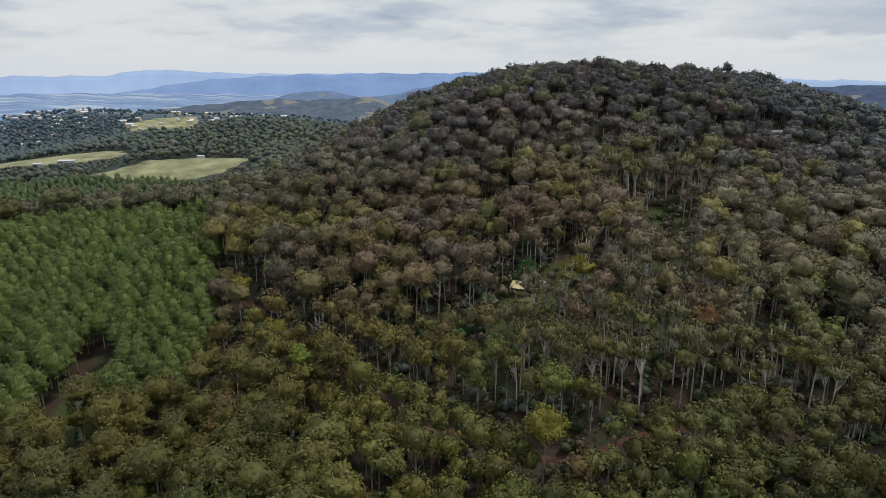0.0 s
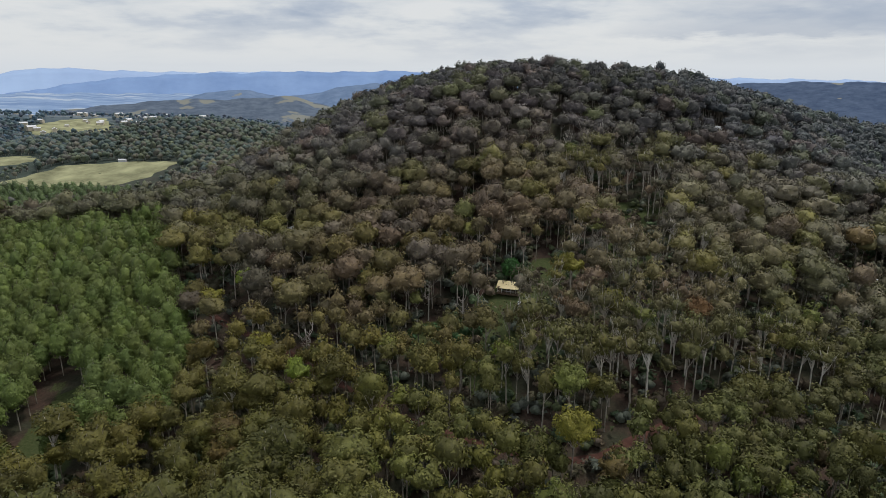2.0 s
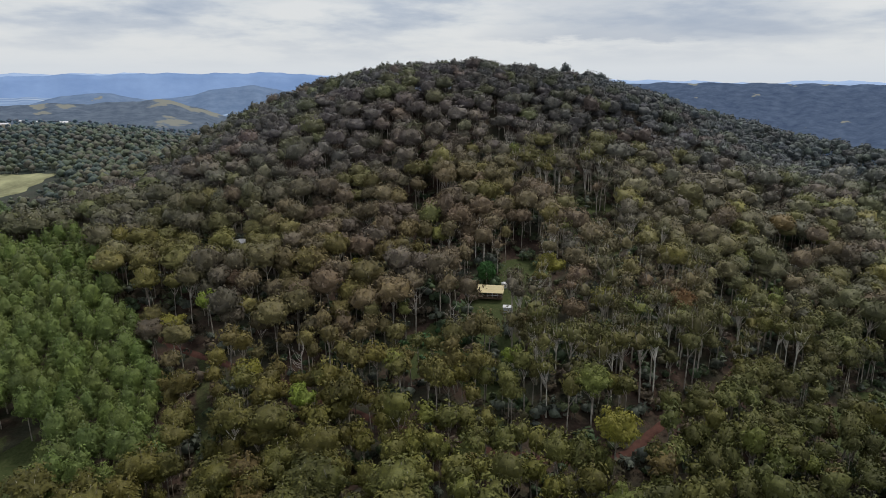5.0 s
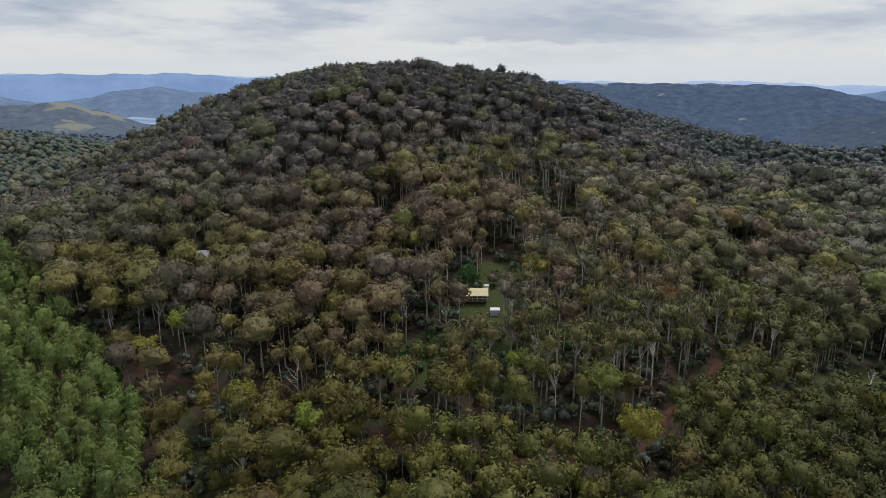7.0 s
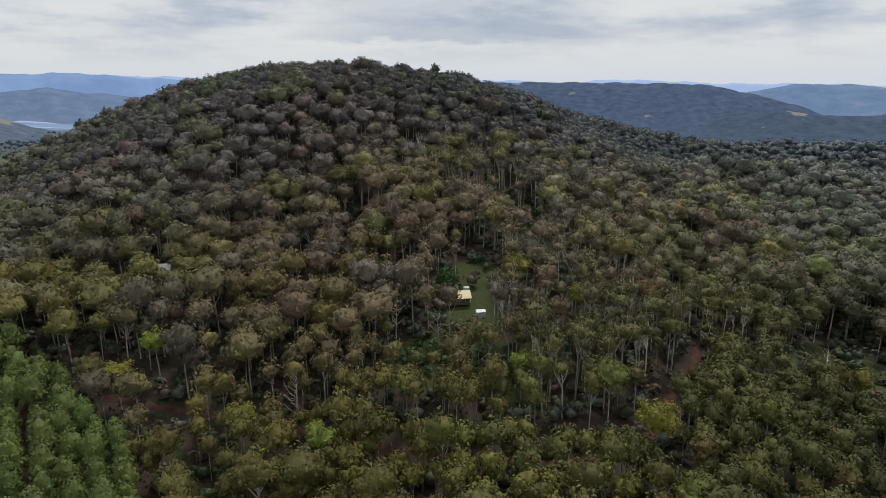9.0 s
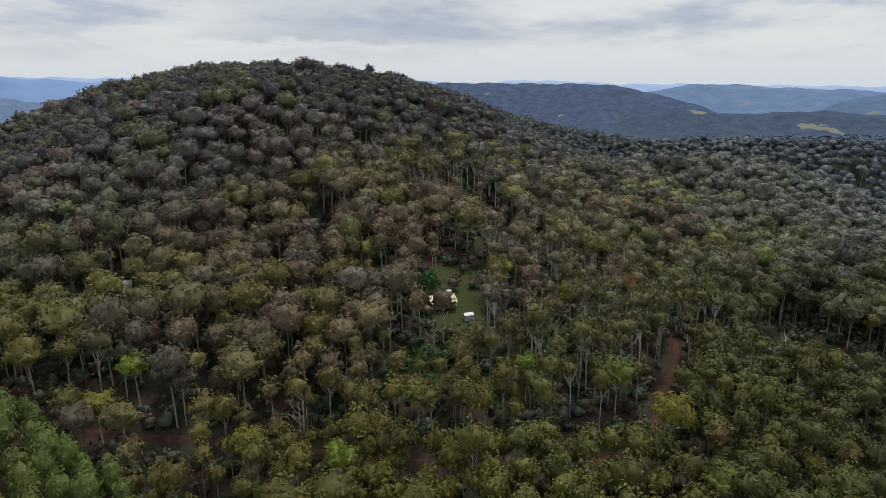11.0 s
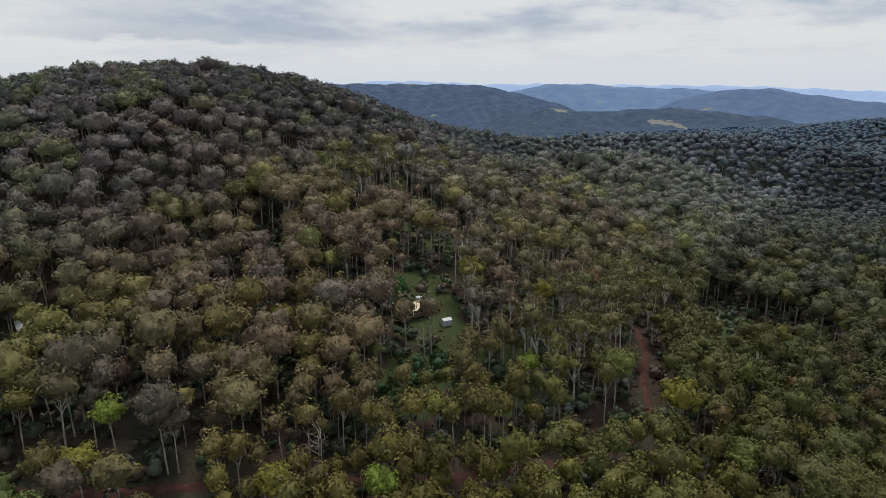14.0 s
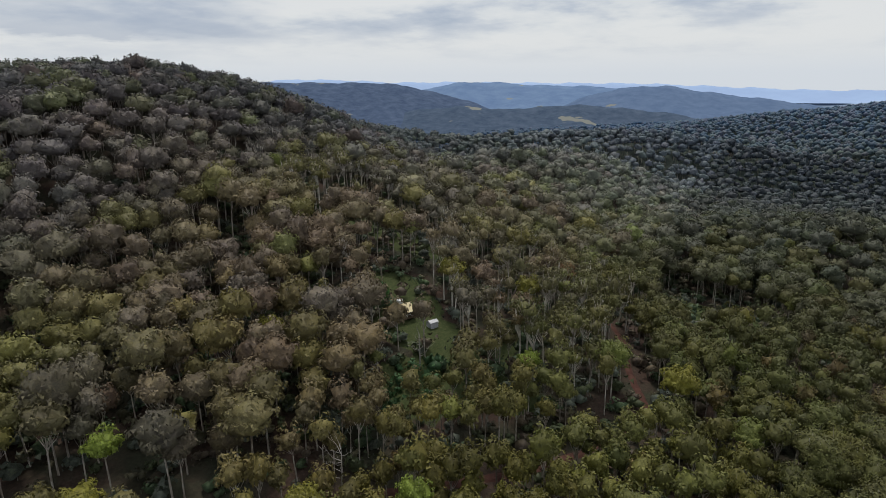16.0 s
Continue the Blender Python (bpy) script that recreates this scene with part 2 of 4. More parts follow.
def line_gap(line, x, y):
    best = np.full(np.shape(x), 1e9)
    for (x0, y0), (x1, y1) in zip(line, line[1:]):
        dx, dy = x1 - x0, y1 - y0
        k = np.clip(((x - x0) * dx + (y - y0) * dy) / (dx * dx + dy * dy), 0, 1)
        best = np.minimum(best, np.hypot(x - x0 - k * dx, y - y0 - k * dy))
    return best


def in_clearing(x, y, grow=0.0):
    hit = np.zeros(np.shape(x), bool)
    for cx, cy, a, b, turn in CLEARINGS:
        c, s = math.cos(turn), math.sin(turn)
        u, v = (x - cx) * c + (y - cy) * s, -(x - cx) * s + (y - cy) * c
        hit |= (u / (a + grow)) ** 2 + (v / (b + grow)) ** 2 < 1
    return hit


def raw_mesh(name, verts, tris, mats, slots=None, tint=None, quads=None, smooth=False):
    """A mesh from arrays of points and triangles (or quads)."""
    faces = tris if quads is None else quads
    k = faces.shape[1]
    me = bpy.data.meshes.new(name)
    me.vertices.add(len(verts))
    me.vertices.foreach_set("co", np.ascontiguousarray(verts, np.float32).ravel())
    me.loops.add(faces.size)
    me.loops.foreach_set("vertex_index", np.ascontiguousarray(faces, np.int32).ravel())
    me.polygons.add(len(faces))
    me.polygons.foreach_set("loop_start", np.arange(0, faces.size, k, dtype=np.int32))
    if slots is not None:
        me.polygons.foreach_set("material_index", np.ascontiguousarray(slots, np.int32))
    for m in mats:
        me.materials.append(m)
    if smooth:
        me.polygons.foreach_set("use_smooth", np.ones(len(faces), bool))
    if tint is not None:
        at = me.color_attributes.new("tint", "FLOAT_COLOR", "POINT")
        at.data.foreach_set("color", np.ascontiguousarray(np.c_[tint, np.ones(len(tint))], np.float32).ravel())
    me.update(calc_edges=True)
    return me


def stretched(lo, hi, step, end_lo, end_hi, grow=1.13):
    mid = list(np.arange(lo, hi + 0.1, step))
    d, out = step, []
    v = lo
    while v > end_lo:
        d *= grow
        v -= d
        out.append(v)
    d, v, right = step, mid[-1], []
    while v < end_hi:
        d *= grow
        v += d
        right.append(v)
    return np.array(out[::-1] + mid + right)


def build_ground():
    xs, ys = stretched(-330, 420, 4.0, -4700, 4700), stretched(60, 580, 4.0, -4700, 4700)
    X, Y = np.meshgrid(xs, ys)
    Z = ground_z(X, Y)
    Z = Z - 0.35 * np.exp(-(line_gap(ROAD_LINE, X, Y) / 3.5) ** 2)
    v = np.c_[X.ravel(), Y.ravel(), Z.ravel()]
    ny, nx = X.shape
    i = (np.arange(ny - 1)[:, None] * nx + np.arange(nx - 1)).ravel()
    me = raw_mesh("ground", v, None, [GROUND], quads=np.c_[i, i + 1, i + nx + 1, i + nx])
    me.polygons.foreach_set("use_smooth", np.ones(len(me.polygons), bool))
    x, y = X.ravel(), Y.ravel()
    grass = np.maximum(in_clearing(x, y, 3) * 1.0, inside(PADDOCK, x, y) * 1.0)
    grass = np.maximum(grass, (line_gap(TRACK_LINE, x, y) < 4) * 0.55)
    # how strongly the painted haze covers the ground, by distance
    haze_cover = np.clip((np.hypot(x - 60, y - 250) - 1500) / 700, 0, 1)
    haze_cover = haze_cover * np.maximum(np.clip((300 - x) / 300, 0, 1), np.clip((np.hypot(x - 60, y - 250) - 1750) / 300, 0, 1))
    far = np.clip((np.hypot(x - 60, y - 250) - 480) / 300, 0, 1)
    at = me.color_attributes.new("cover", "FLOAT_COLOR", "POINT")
    at.data.foreach_set("color", np.c_[grass, haze_cover, far, np.ones(len(x))].astype(np.float32).ravel())
    ob = new("ground", me)
    return tagged(ob, "dark forest floor of leaf litter, red soil and grass", "ground", kind="structure")


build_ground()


def ribbon(name, line, width, lift, mat):
    pts = []
    for (x0, y0), (x1, y1) in zip(line, line[1:]):
        n = max(2, int(math.hypot(x1 - x0, y1 - y0) / 2.5))
        pts += [(x0 + (x1 - x0) * k / n, y0 + (y1 - y0) * k / n) for k in range(n)]
    pts = np.array(pts)
    for _ in range(6):
        pts[1:-1] = (pts[:-2] + 2 * pts[1:-1] + pts[2:]) / 4
    d = np.gradient(pts, axis=0)
    d /= np.linalg.norm(d, axis=1)[:, None]
    nrm = np.c_[-d[:, 1], d[:, 0]]
    rows = []
    rng = np.random.default_rng(4)
    for k in (-1, -0.55, -0.3, 0, 0.3, 0.55, 1):
        p = pts + nrm * (width / 2 * k + rng.normal(0, 0.25, (len(pts), 1)) * (abs(k) == 1))
        crown = 0.06 * (1 - k * k) - 0.07 * (abs(abs(k) - 0.55) < 0.01)
        rows.append(np.c_[p, ground_z(p[:, 0], p[:, 1]) + lift + crown - 0.5 * (abs(k) == 1)])
    v = np.concatenate(rows)
    n = len(pts)
    f = []
    for r in range(6):
        for i in range(n - 1):
            f.append((r * n + i, r * n + i + 1, (r + 1) * n + i + 1, (r + 1) * n + i))
    me = raw_mesh(name, v, None, [mat], quads=np.array(f))
    return new(name, me)


tagged(ribbon("road", ROAD_LINE, 3.6, 0.12, ROAD), "red dirt forest road with wheel tracks", "road", kind="structure")


def build_field(poly, label):
    """A pasture laid over the ground, with a soft uneven edge that sinks into it."""
    p = np.array(poly, float)
    edge = np.concatenate([a + (b - a) * np.linspace(0, 1, 16, endpoint=False)[:, None] for a, b in zip(p, np.roll(p, -1, 0))])
    for _ in range(5):
        edge = (np.roll(edge, 1, 0) + 2 * edge + np.roll(edge, -1, 0)) / 4
    n = len(edge)
    k = np.arange(n)
    mid = p.mean(0)
    edge = mid + (edge - mid) * (1 + 0.035 * np.sin(k * 0.9) + 0.03 * np.sin(k * 0.37 + 1))[:, None]
    rows = []
    for f in (0.02, 0.12, 0.24, 0.36, 0.48, 0.60, 0.72, 0.82, 0.90, 0.96, 1.0):
        q = mid + (edge - mid) * f
        rows.append(np.c_[q, ground_z(q[:, 0], q[:, 1]) + (1.0 if f < 0.95 else 0.7 if f < 0.99 else -1.5)])
    v = np.concatenate(rows)
    i = (np.arange(len(rows) - 1)[:, None] * n + k).ravel()
    j = (np.arange(len(rows) - 1)[:, None] * n + (k + 1) % n).ravel()
    me = raw_mesh("field", v, None, [PASTURE], quads=np.c_[i, i + n, j + n, j], smooth=True)
    tagged(new("field", me), label, "field", "fields in the valley", "structure")


for poly, label in zip(FIELDS, ("yellow-green pasture between dark woods", "dry straw-coloured pasture beside woods", "far straw-coloured pasture between woods", "small dry pasture among trees", "pale green pasture beside the tree plantation")):
    build_field(poly, label)

# ---- trees ----


def tube(points, radii, sides):
    """Vertices and triangles of a tapered tube along points."""
    P = np.array(points, float)
    v, f = [], []
    for k, (p, r) in enumerate(zip(P, radii)):
        d = P[min(k + 1, len(P) - 1)] - P[max(k - 1, 0)]
        d /= np.linalg.norm(d) + 1e-9
        a = np.cross(d, (0.3, 0.9, 0.1))
        a /= np.linalg.norm(a) + 1e-9
        b = np.cross(d, a)
        for s in range(sides):
            w = 2 * math.pi * s / sides
            v.append(p + r * (a * math.cos(w) + b * math.sin(w)))
    for k in range(len(P) - 1):
        for s in range(sides):
            i, j = k * sides + s, k * sides + (s + 1) % sides
            f += [(i, j, j + sides), (i, j + sides, i + sides)]
    return np.array(v), np.array(f)


def joined(parts):
    vs, fs, n = [], [], 0
    for v, f in parts:
        vs.append(v)
        fs.append(f + n)
        n += len(v)
    return np.concatenate(vs), np.concatenate(fs)


def leaves(rng, centre, radius, count, size, squash=0.8, low=-0.35, loose=0.45):
    """Leaf sprays, one triangle each, on the shell of a rounded clump."""
    z = rng.uniform(low, 1, count)
    w = rng.uniform(0, 2 * math.pi, count)
    r = np.sqrt(1 - z * z)
    n = np.c_[r * np.cos(w), r * np.sin(w), z]
    p = n * radius * rng.uniform(0.72, 1.06, (count, 1)) * (1, 1, squash) + centre
    n = n + rng.normal(0, loose, (count, 3))
    n /= np.linalg.norm(n, axis=1)[:, None]
    a = np.cross(n, rng.normal(0, 1, (count, 3)))
    a /= np.linalg.norm(a, axis=1)[:, None]
    b = np.cross(n, a)
    s = size * rng.uniform(0.7, 1.35, (count, 1))
    v = np.stack([p + a * s * 0.62, p - a * s * 0.45 + b * s * 0.5, p - a * s * 0.4 - b * s * 0.5], 1).reshape(-1, 3)
    return v, np.arange(3 * count).reshape(-1, 3)


def shell(rng, centre, radius, squash, seg, rings, low=-0.35, rough=0.14):
    """A lumpy dome of foliage, open below."""
    zs = np.linspace(1, low, rings + 1)[1:]
    v = [np.array((0, 0, 1.0)) * rng.uniform(0.92, 1.08)]
    for k, z in enumerate(zs):
        r = math.sqrt(1 - z * z) * (0.82 if k == rings - 1 and low < -0.2 else 1)
        off = rng.uniform(0, 6.28)
        for j in range(seg):
            w = off * 0.15 + 2 * math.pi * (j + 0.5 * (k % 2)) / seg
            v.append(np.array((r * math.cos(w), r * math.sin(w), z)) * rng.uniform(1 - rough, 1 + rough))
    f = [(0, 1 + j, 1 + (j + 1) % seg) for j in range(seg)]
    for k in range(rings - 1):
        for j in range(seg):
            a, b = 1 + k * seg + j, 1 + k * seg + (j + 1) % seg
            c, d = a + seg, b + seg
            f += [(a, c, b), (b, c, d)] if k % 2 else [(a, c, d), (a, d, b)]
    return np.array(v) * radius * (1, 1, squash) + centre, np.array(f)


def crown_reach(D, tops, heart, core):
    """How far a crown of overlapping round tufts reaches from its heart along each way, and which tuft is outermost there."""
    reach = 1 / np.sqrt((D[:, 0] / core[0]) ** 2 + (D[:, 1] / core[0]) ** 2 + (D[:, 2] / core[1]) ** 2)
    which = np.full(len(D), -1)
    for k, (c, rad) in enumerate(tops):
        along = D @ (c - heart)
        disc = along ** 2 - np.sum((c - heart) ** 2) + rad * rad
        t = np.where(disc > 0, along + np.sqrt(np.maximum(disc, 0)), 0)
        which = np.where(t > reach, k, which)
        reach = np.maximum(reach, t)
    return reach, which


def sprays(rng, p, n, size, loose):
    """Drooping leaf sprays, one triangle each, at points p with outward normals n."""
    count = len(p)
    n = n + rng.normal(0, loose, (count, 3))
    n /= np.linalg.norm(n, axis=1)[:, None]
    down = np.array((0, 0, -1.0)) + rng.normal(0, 0.45, (count, 3))
    a = down - n * np.sum(down * n, 1)[:, None]
    a /= np.linalg.norm(a, axis=1)[:, None] + 1e-9
    b = np.cross(n, a)
    s = size * rng.uniform(0.7, 1.35, (count, 1))
    v = np.stack([p + a * s * 0.8, p - a * s * 0.42 + b * s * 0.42, p - a * s * 0.38 - b * s * 0.42], 1).reshape(-1, 3)
    return v, np.arange(3 * count).reshape(-1, 3)


def dome_crown(rng, tops, heart, core, seg, rings, low, count, size, inner=0.88, gather=1.15):
    """One lumpy canopy over all the tufts, tucked in below, with leaf sprays standing on it."""
    zs = 1 - (1 - low) * (np.arange(1, rings + 1) / rings) ** gather
    D = [(0, 0, 1.0)]
    for k, z in enumerate(zs):
        w = 2 * math.pi * (np.arange(seg) + 0.5 * (k % 2) + rng.uniform(-0.2, 0.2, seg)) / seg
        r = math.sqrt(max(0, 1 - z * z))
        D += [(r * math.cos(q), r * math.sin(q), z) for q in w]
    D = np.array(D)
    reach, _ = crown_reach(D, tops, heart, core)
    reach *= inner * rng.uniform(0.94, 1.06, len(D))
    reach[-seg:] *= 0.72
    f = [(0, 1 + j, 1 + (j + 1) % seg) for j in range(seg)]
    for k in range(rings - 1):
        for j in range(seg):
            a, b = 1 + k * seg + j, 1 + k * seg + (j + 1) % seg
            c, d = a + seg, b + seg
            f += [(a, c, b), (b, c, d)] if k % 2 else [(a, c, d), (a, d, b)]
    parts = [(heart + D * reach[:, None], np.array(f))]
    z, w = 1 - (1 - low * 0.9) * rng.uniform(0, 1, count) ** (0.5 + 0.5 * gather), rng.uniform(0, 2 * math.pi, count)
    r = np.sqrt(1 - z * z)
    D = np.c_[r * np.cos(w), r * np.sin(w), z]
    reach, which = crown_reach(D, tops, heart, core)
    p = heart + D * (reach * rng.uniform(0.5 + 0.5 * inner - 0.04, 1.06, count))[:, None]
    mids = np.array([c for c, _ in tops] + [heart])
    n = p - mids[which]
    n /= np.linalg.norm(n, axis=1)[:, None]
    lit = n[:, 2] > -0.22
    parts.append(sprays(rng, p[lit], n[lit], size, 0.24))
    return joined(parts)


def gum_parts(rng, height, spread, lobes, count, size, sides, limbs, seg=12, rings=5, deep=0.34, thin=False):
    """A gum tree's wood and leaves: a leaning trunk, limbs that fan out upwards, and a domed crown of many small tufts; thin crowns are separate tufts."""
    fork = height * rng.uniform(0.38, 0.50)
    lean = rng.normal(0, 0.03, 2) * height
    axis = lambda f: np.array([lean[0] * f ** 1.4, lean[1] * f ** 1.2, height * f])
    depth = height * deep * rng.uniform(0.85, 1.15)
    foot = height - depth
    grow = (14 / lobes) ** 0.46
    out_x, out_y = spread * rng.uniform(0.64, 0.82), spread * rng.uniform(0.64, 0.82)
    near = (0.37 if thin else 0.31) * spread * grow
    tops = []
    tries = 0
    while len(tops) < lobes and tries < 1500:
        tries += 1
        z = rng.uniform(0.75, 0.95) if not tops else rng.uniform(-0.30, 0.97)
        w = rng.uniform(0, 2 * math.pi)
        r = math.sqrt(1 - max(z, 0) ** 2) * rng.uniform(0.80, 1.10) * (1 + min(z, 0) * 0.6)
        c = np.array([lean[0] + out_x * r * math.cos(w), lean[1] + out_y * r * math.sin(w), foot + depth * (0.16 + 0.60 * z) + rng.normal(0, 0.05) * depth])
        if all(np.linalg.norm((c - o) * (1, 1, 1.15)) > near for o, _ in tops):
            tops.append((c, spread * rng.uniform(0.25, 0.38) * grow * (0.90 if thin else 0.98)))
    mid = (fork / height + 0.80) / 2
    wood = [tube([axis(0) - (0, 0, 1), axis(0.03), axis(fork / height * 0.55), axis(fork / height), axis(mid), axis(0.86)],
                 [0.015 * height, 0.0115 * height, 0.0098 * height, 0.0085 * height, 0.005 * height, 0.0015 * height], sides)]
    heart = np.array([lean[0], lean[1], foot])
    crown = dome_crown(rng, tops, heart, (spread * 0.30, depth * 0.35) if thin else (spread * 0.52, depth * 0.60), seg, rings, -0.22, count, size, 0.60 if thin else 0.85 if size < 0.8 else 0.90)
    for k in range(limbs):
        c, rad = tops[(k * 3 + 1) % len(tops)]
        c = c + rng.normal(0, 0.3, 3) * rad * (k >= len(tops))
        start = axis(fork / height + (0.76 - fork / height) * rng.uniform(0, 0.6))
        knee = start * 0.5 + c * 0.5 + rng.normal(0, spread * 0.05, 3) + (0, 0, -height * 0.012)
        wood.append(tube([start, knee, c + (0, 0, rad * rng.uniform(-0.2, 0.5))], [0.0052 * height, 0.0038 * height, 0.0016 * height], max(3, sides - 2)))
    return joined(wood), crown


def cone_parts(rng, height, spread, count, size, sides, seg=12, rings=6):
    """A young planted gum: straight stem and a dense bullet-shaped crown of overlapping tufts with a soft round tip."""
    wood = tube([(0, 0, -1), (0, 0, height * 0.5), (0, 0, height * 0.95)], [0.011 * height, 0.008 * height, 0.002 * height], sides)
    tops = []
    for f, r, m in ((0.42, 0.62, 5), (0.55, 0.72, 6), (0.67, 0.66, 6), (0.78, 0.50, 5), (0.87, 0.24, 3)):
        turn = rng.uniform(0, 6.28)
        for j in range(m):
            w = turn + 2 * math.pi * j / m + rng.uniform(-0.3, 0.3)
            c = np.array([spread * r * math.cos(w), spread * r * math.sin(w), height * f + rng.normal(0, 0.5)])
            tops.append((c, spread * rng.uniform(0.34, 0.44) * (1.1 - 0.2 * max(0, f - 0.5))))
    crown = dome_crown(rng, tops, np.array((0, 0, height * 0.52)), (spread * 0.6, height * 0.38), seg, rings, -0.55, count, size, 0.86, 1.9)
    return wood, crown


def tree_thing(name, label, category, wood, crown, bark=BARK, leaf=LEAF):
    top = tagged(new(name), label, category)
    for part_name, (v, f), mat in (("trunk", wood, bark), ("crown", crown, leaf)):
        ob = new(part_name, raw_mesh(part_name, v, f, [mat], smooth=True))
        ob.parent = top
    return top


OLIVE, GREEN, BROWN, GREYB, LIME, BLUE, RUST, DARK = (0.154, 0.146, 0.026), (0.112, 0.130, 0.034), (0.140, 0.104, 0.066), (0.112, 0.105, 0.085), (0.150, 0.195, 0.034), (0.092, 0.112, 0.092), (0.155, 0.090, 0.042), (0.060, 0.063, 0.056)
TAWNY = (0.125, 0.118, 0.046)
ODD = (LIME, LIME, RUST, GREEN, OLIVE)
# where the forest is mostly of one colour: x, y, reach along x and y, colour, weight
STANDS = [
    (-20, 190, 75, 40, OLIVE, 1.6), (60, 165, 60, 38, GREEN, 1.3), (-60, 225, 40, 30, OLIVE, 1.4), (0, 150, 60, 30, GREEN, 0.8),
    (-15, 285, 55, 40, BROWN, 2.2), (30, 330, 50, 35, BROWN, 1.8), (-60, 300, 35, 30, GREYB, 0.7),
    (-95, 360, 35, 35, OLIVE, 1.5), (-70, 330, 22, 25, LIME, 0.6), (-110, 400, 60, 40, GREEN, 0.8), (70, 375, 35, 25, OLIVE, 1.0),
    (20, 450, 90, 50, GREYB, 1.3), (60, 470, 70, 35, BROWN, 1.2), (120, 530, 120, 55, DARK, 3.2), (-60, 450, 60, 60, GREYB, 1.2), (60, 420, 50, 30, BROWN, 0.9),
    (80, 235, 45, 40, GREYB, 0.9), (120, 270, 60, 45, OLIVE, 0.9), (95, 255, 40, 40, BROWN, 0.8), (180, 330, 80, 60, GREYB, 1.1), (180, 230, 60, 50, BLUE, 0.9),
    (140, 200, 50, 40, OLIVE, 0.9), (110, 180, 50, 30, GREEN, 0.6), (300, 260, 120, 90, GREEN, 1.0), (260, 300, 60, 60, BROWN, 0.7), (420, 340, 150, 90, GREYB, 1.0), (260, 470, 90, 60, DARK, 2.4), (380, 560, 110, 70, DARK, 2.4), (210, 540, 80, 40, DARK, 1.6), (380, 180, 120, 70, BLUE, 0.9),
]


def tree_tint(rng, x, y):
    c, w = np.array((0.098, 0.098, 0.046)) * 0.25, 0.25
    for sx, sy, a, b, col, k in STANDS:
        f = k * math.exp(-0.5 * (((x - sx) / a) ** 2 + ((y - sy) / b) ** 2))
        c, w = c + f * np.array(col), w + f
    c = c / w
    group = noise.noise(Vector((x / 17, y / 17, 7.7)))
    warm = np.array(OLIVE if y < 420 and x < 330 else GREEN)
    cool = np.array(GREEN if y < 240 - 0.15 * x else BROWN if noise.noise(Vector((x / 60, y / 60, 1.2))) > -0.1 else GREYB)
    c = c + (warm * 0.95 - c) * min(0.6, max(0, group - 0.12) * 1.9) + (cool - c) * min(0.6, max(0, -0.12 - group) * 1.9)
    if rng.uniform() < 0.07 and y < 340 and x < 330:
        c = 0.5 * c + 0.5 * np.array(ODD[rng.integers(len(ODD))])
    # distance haze put into the leaf colour: far trees blend towards blue-grey
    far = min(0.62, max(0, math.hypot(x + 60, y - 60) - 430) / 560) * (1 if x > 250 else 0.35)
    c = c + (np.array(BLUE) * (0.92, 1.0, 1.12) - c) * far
    patch = 1 + 0.20 * noise.noise(Vector((x / 26, y / 26, 3.3)))
    # leaf colour scaled by area, setting how bright each slope looks
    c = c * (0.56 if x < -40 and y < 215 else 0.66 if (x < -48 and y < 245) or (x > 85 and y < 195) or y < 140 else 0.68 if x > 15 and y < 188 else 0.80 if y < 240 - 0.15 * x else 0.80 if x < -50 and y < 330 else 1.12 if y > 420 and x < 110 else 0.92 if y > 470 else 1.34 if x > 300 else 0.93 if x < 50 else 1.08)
    # extra blue for haze on the upper hill and far east
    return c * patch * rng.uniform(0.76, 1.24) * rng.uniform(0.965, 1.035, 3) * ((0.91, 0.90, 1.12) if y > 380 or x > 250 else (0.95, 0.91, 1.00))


def scatter(rng, x0, x1, y0, y1, step, jitter=0.38):
    xs, ys = np.arange(x0, x1, step), np.arange(y0, y1, step * 0.87)
    X, Y = np.meshgrid(xs, ys)
    X = X + (np.arange(len(ys)) % 2)[:, None] * step / 2
    X = X + rng.uniform(-jitter, jitter, X.shape) * step
    Y = Y + rng.uniform(-jitter, jitter, Y.shape) * step
    return X.ravel(), Y.ravel()


def free(x, y, trunk=4.0):
    bad = line_gap(ROAD_LINE, x, y) < 2.6 + trunk * 0.45
    bad |= (line_gap(ROAD_LINE, x, y) < 8.0) & ((x > 2) & (x < 48) | (x > -104) & (x < -78))
    bad |= line_gap(TRACK_LINE, x, y) < 4.0
    bad |= in_clearing(x, y, 0.5) | inside(PADDOCK, x, y)
    for poly in FIELDS:
        bad |= inside(poly, x, y)
    return ~bad


def distance_from_flight(x, y):
    return line_gap([(0, 0), (-60, 22), (-120, 65), (-160, 120), (-175, 150)], x, y)


# trees that stand out: x, y, height, spread, colour
LANDMARKS = [
    (-54, 218, 23, 4.6, LIME), (127, 403, 30, 7.5, TAWNY), (112, 390, 27, 6.0, TAWNY), (104, 394, 26, 5.0, GREEN),
    (37, 186, 25, 5.5, GREEN), (69, 229, 25, 5.2, OLIVE), (-20, 294, 24, 4.8, OLIVE), (75, 270, 26, 5.0, GREYB),
    (138, 536, 29, 7.6, DARK), (30, 162, 28, 5.0, OLIVE), (18, 140, 24, 5.5, GREEN), (20, 212, 20, 5.0, LIME),
    (-72, 240, 22, 6.0, OLIVE), (52, 227, 22, 4.8, BROWN), (100, 223, 24, 5.5, RUST), (62, 262, 24, 5.6, OLIVE), (-99, 286, 20, 7.0, OLIVE), (-84, 296, 21, 6.0, LIME),
]
random_trees = np.random.default_rng(11)

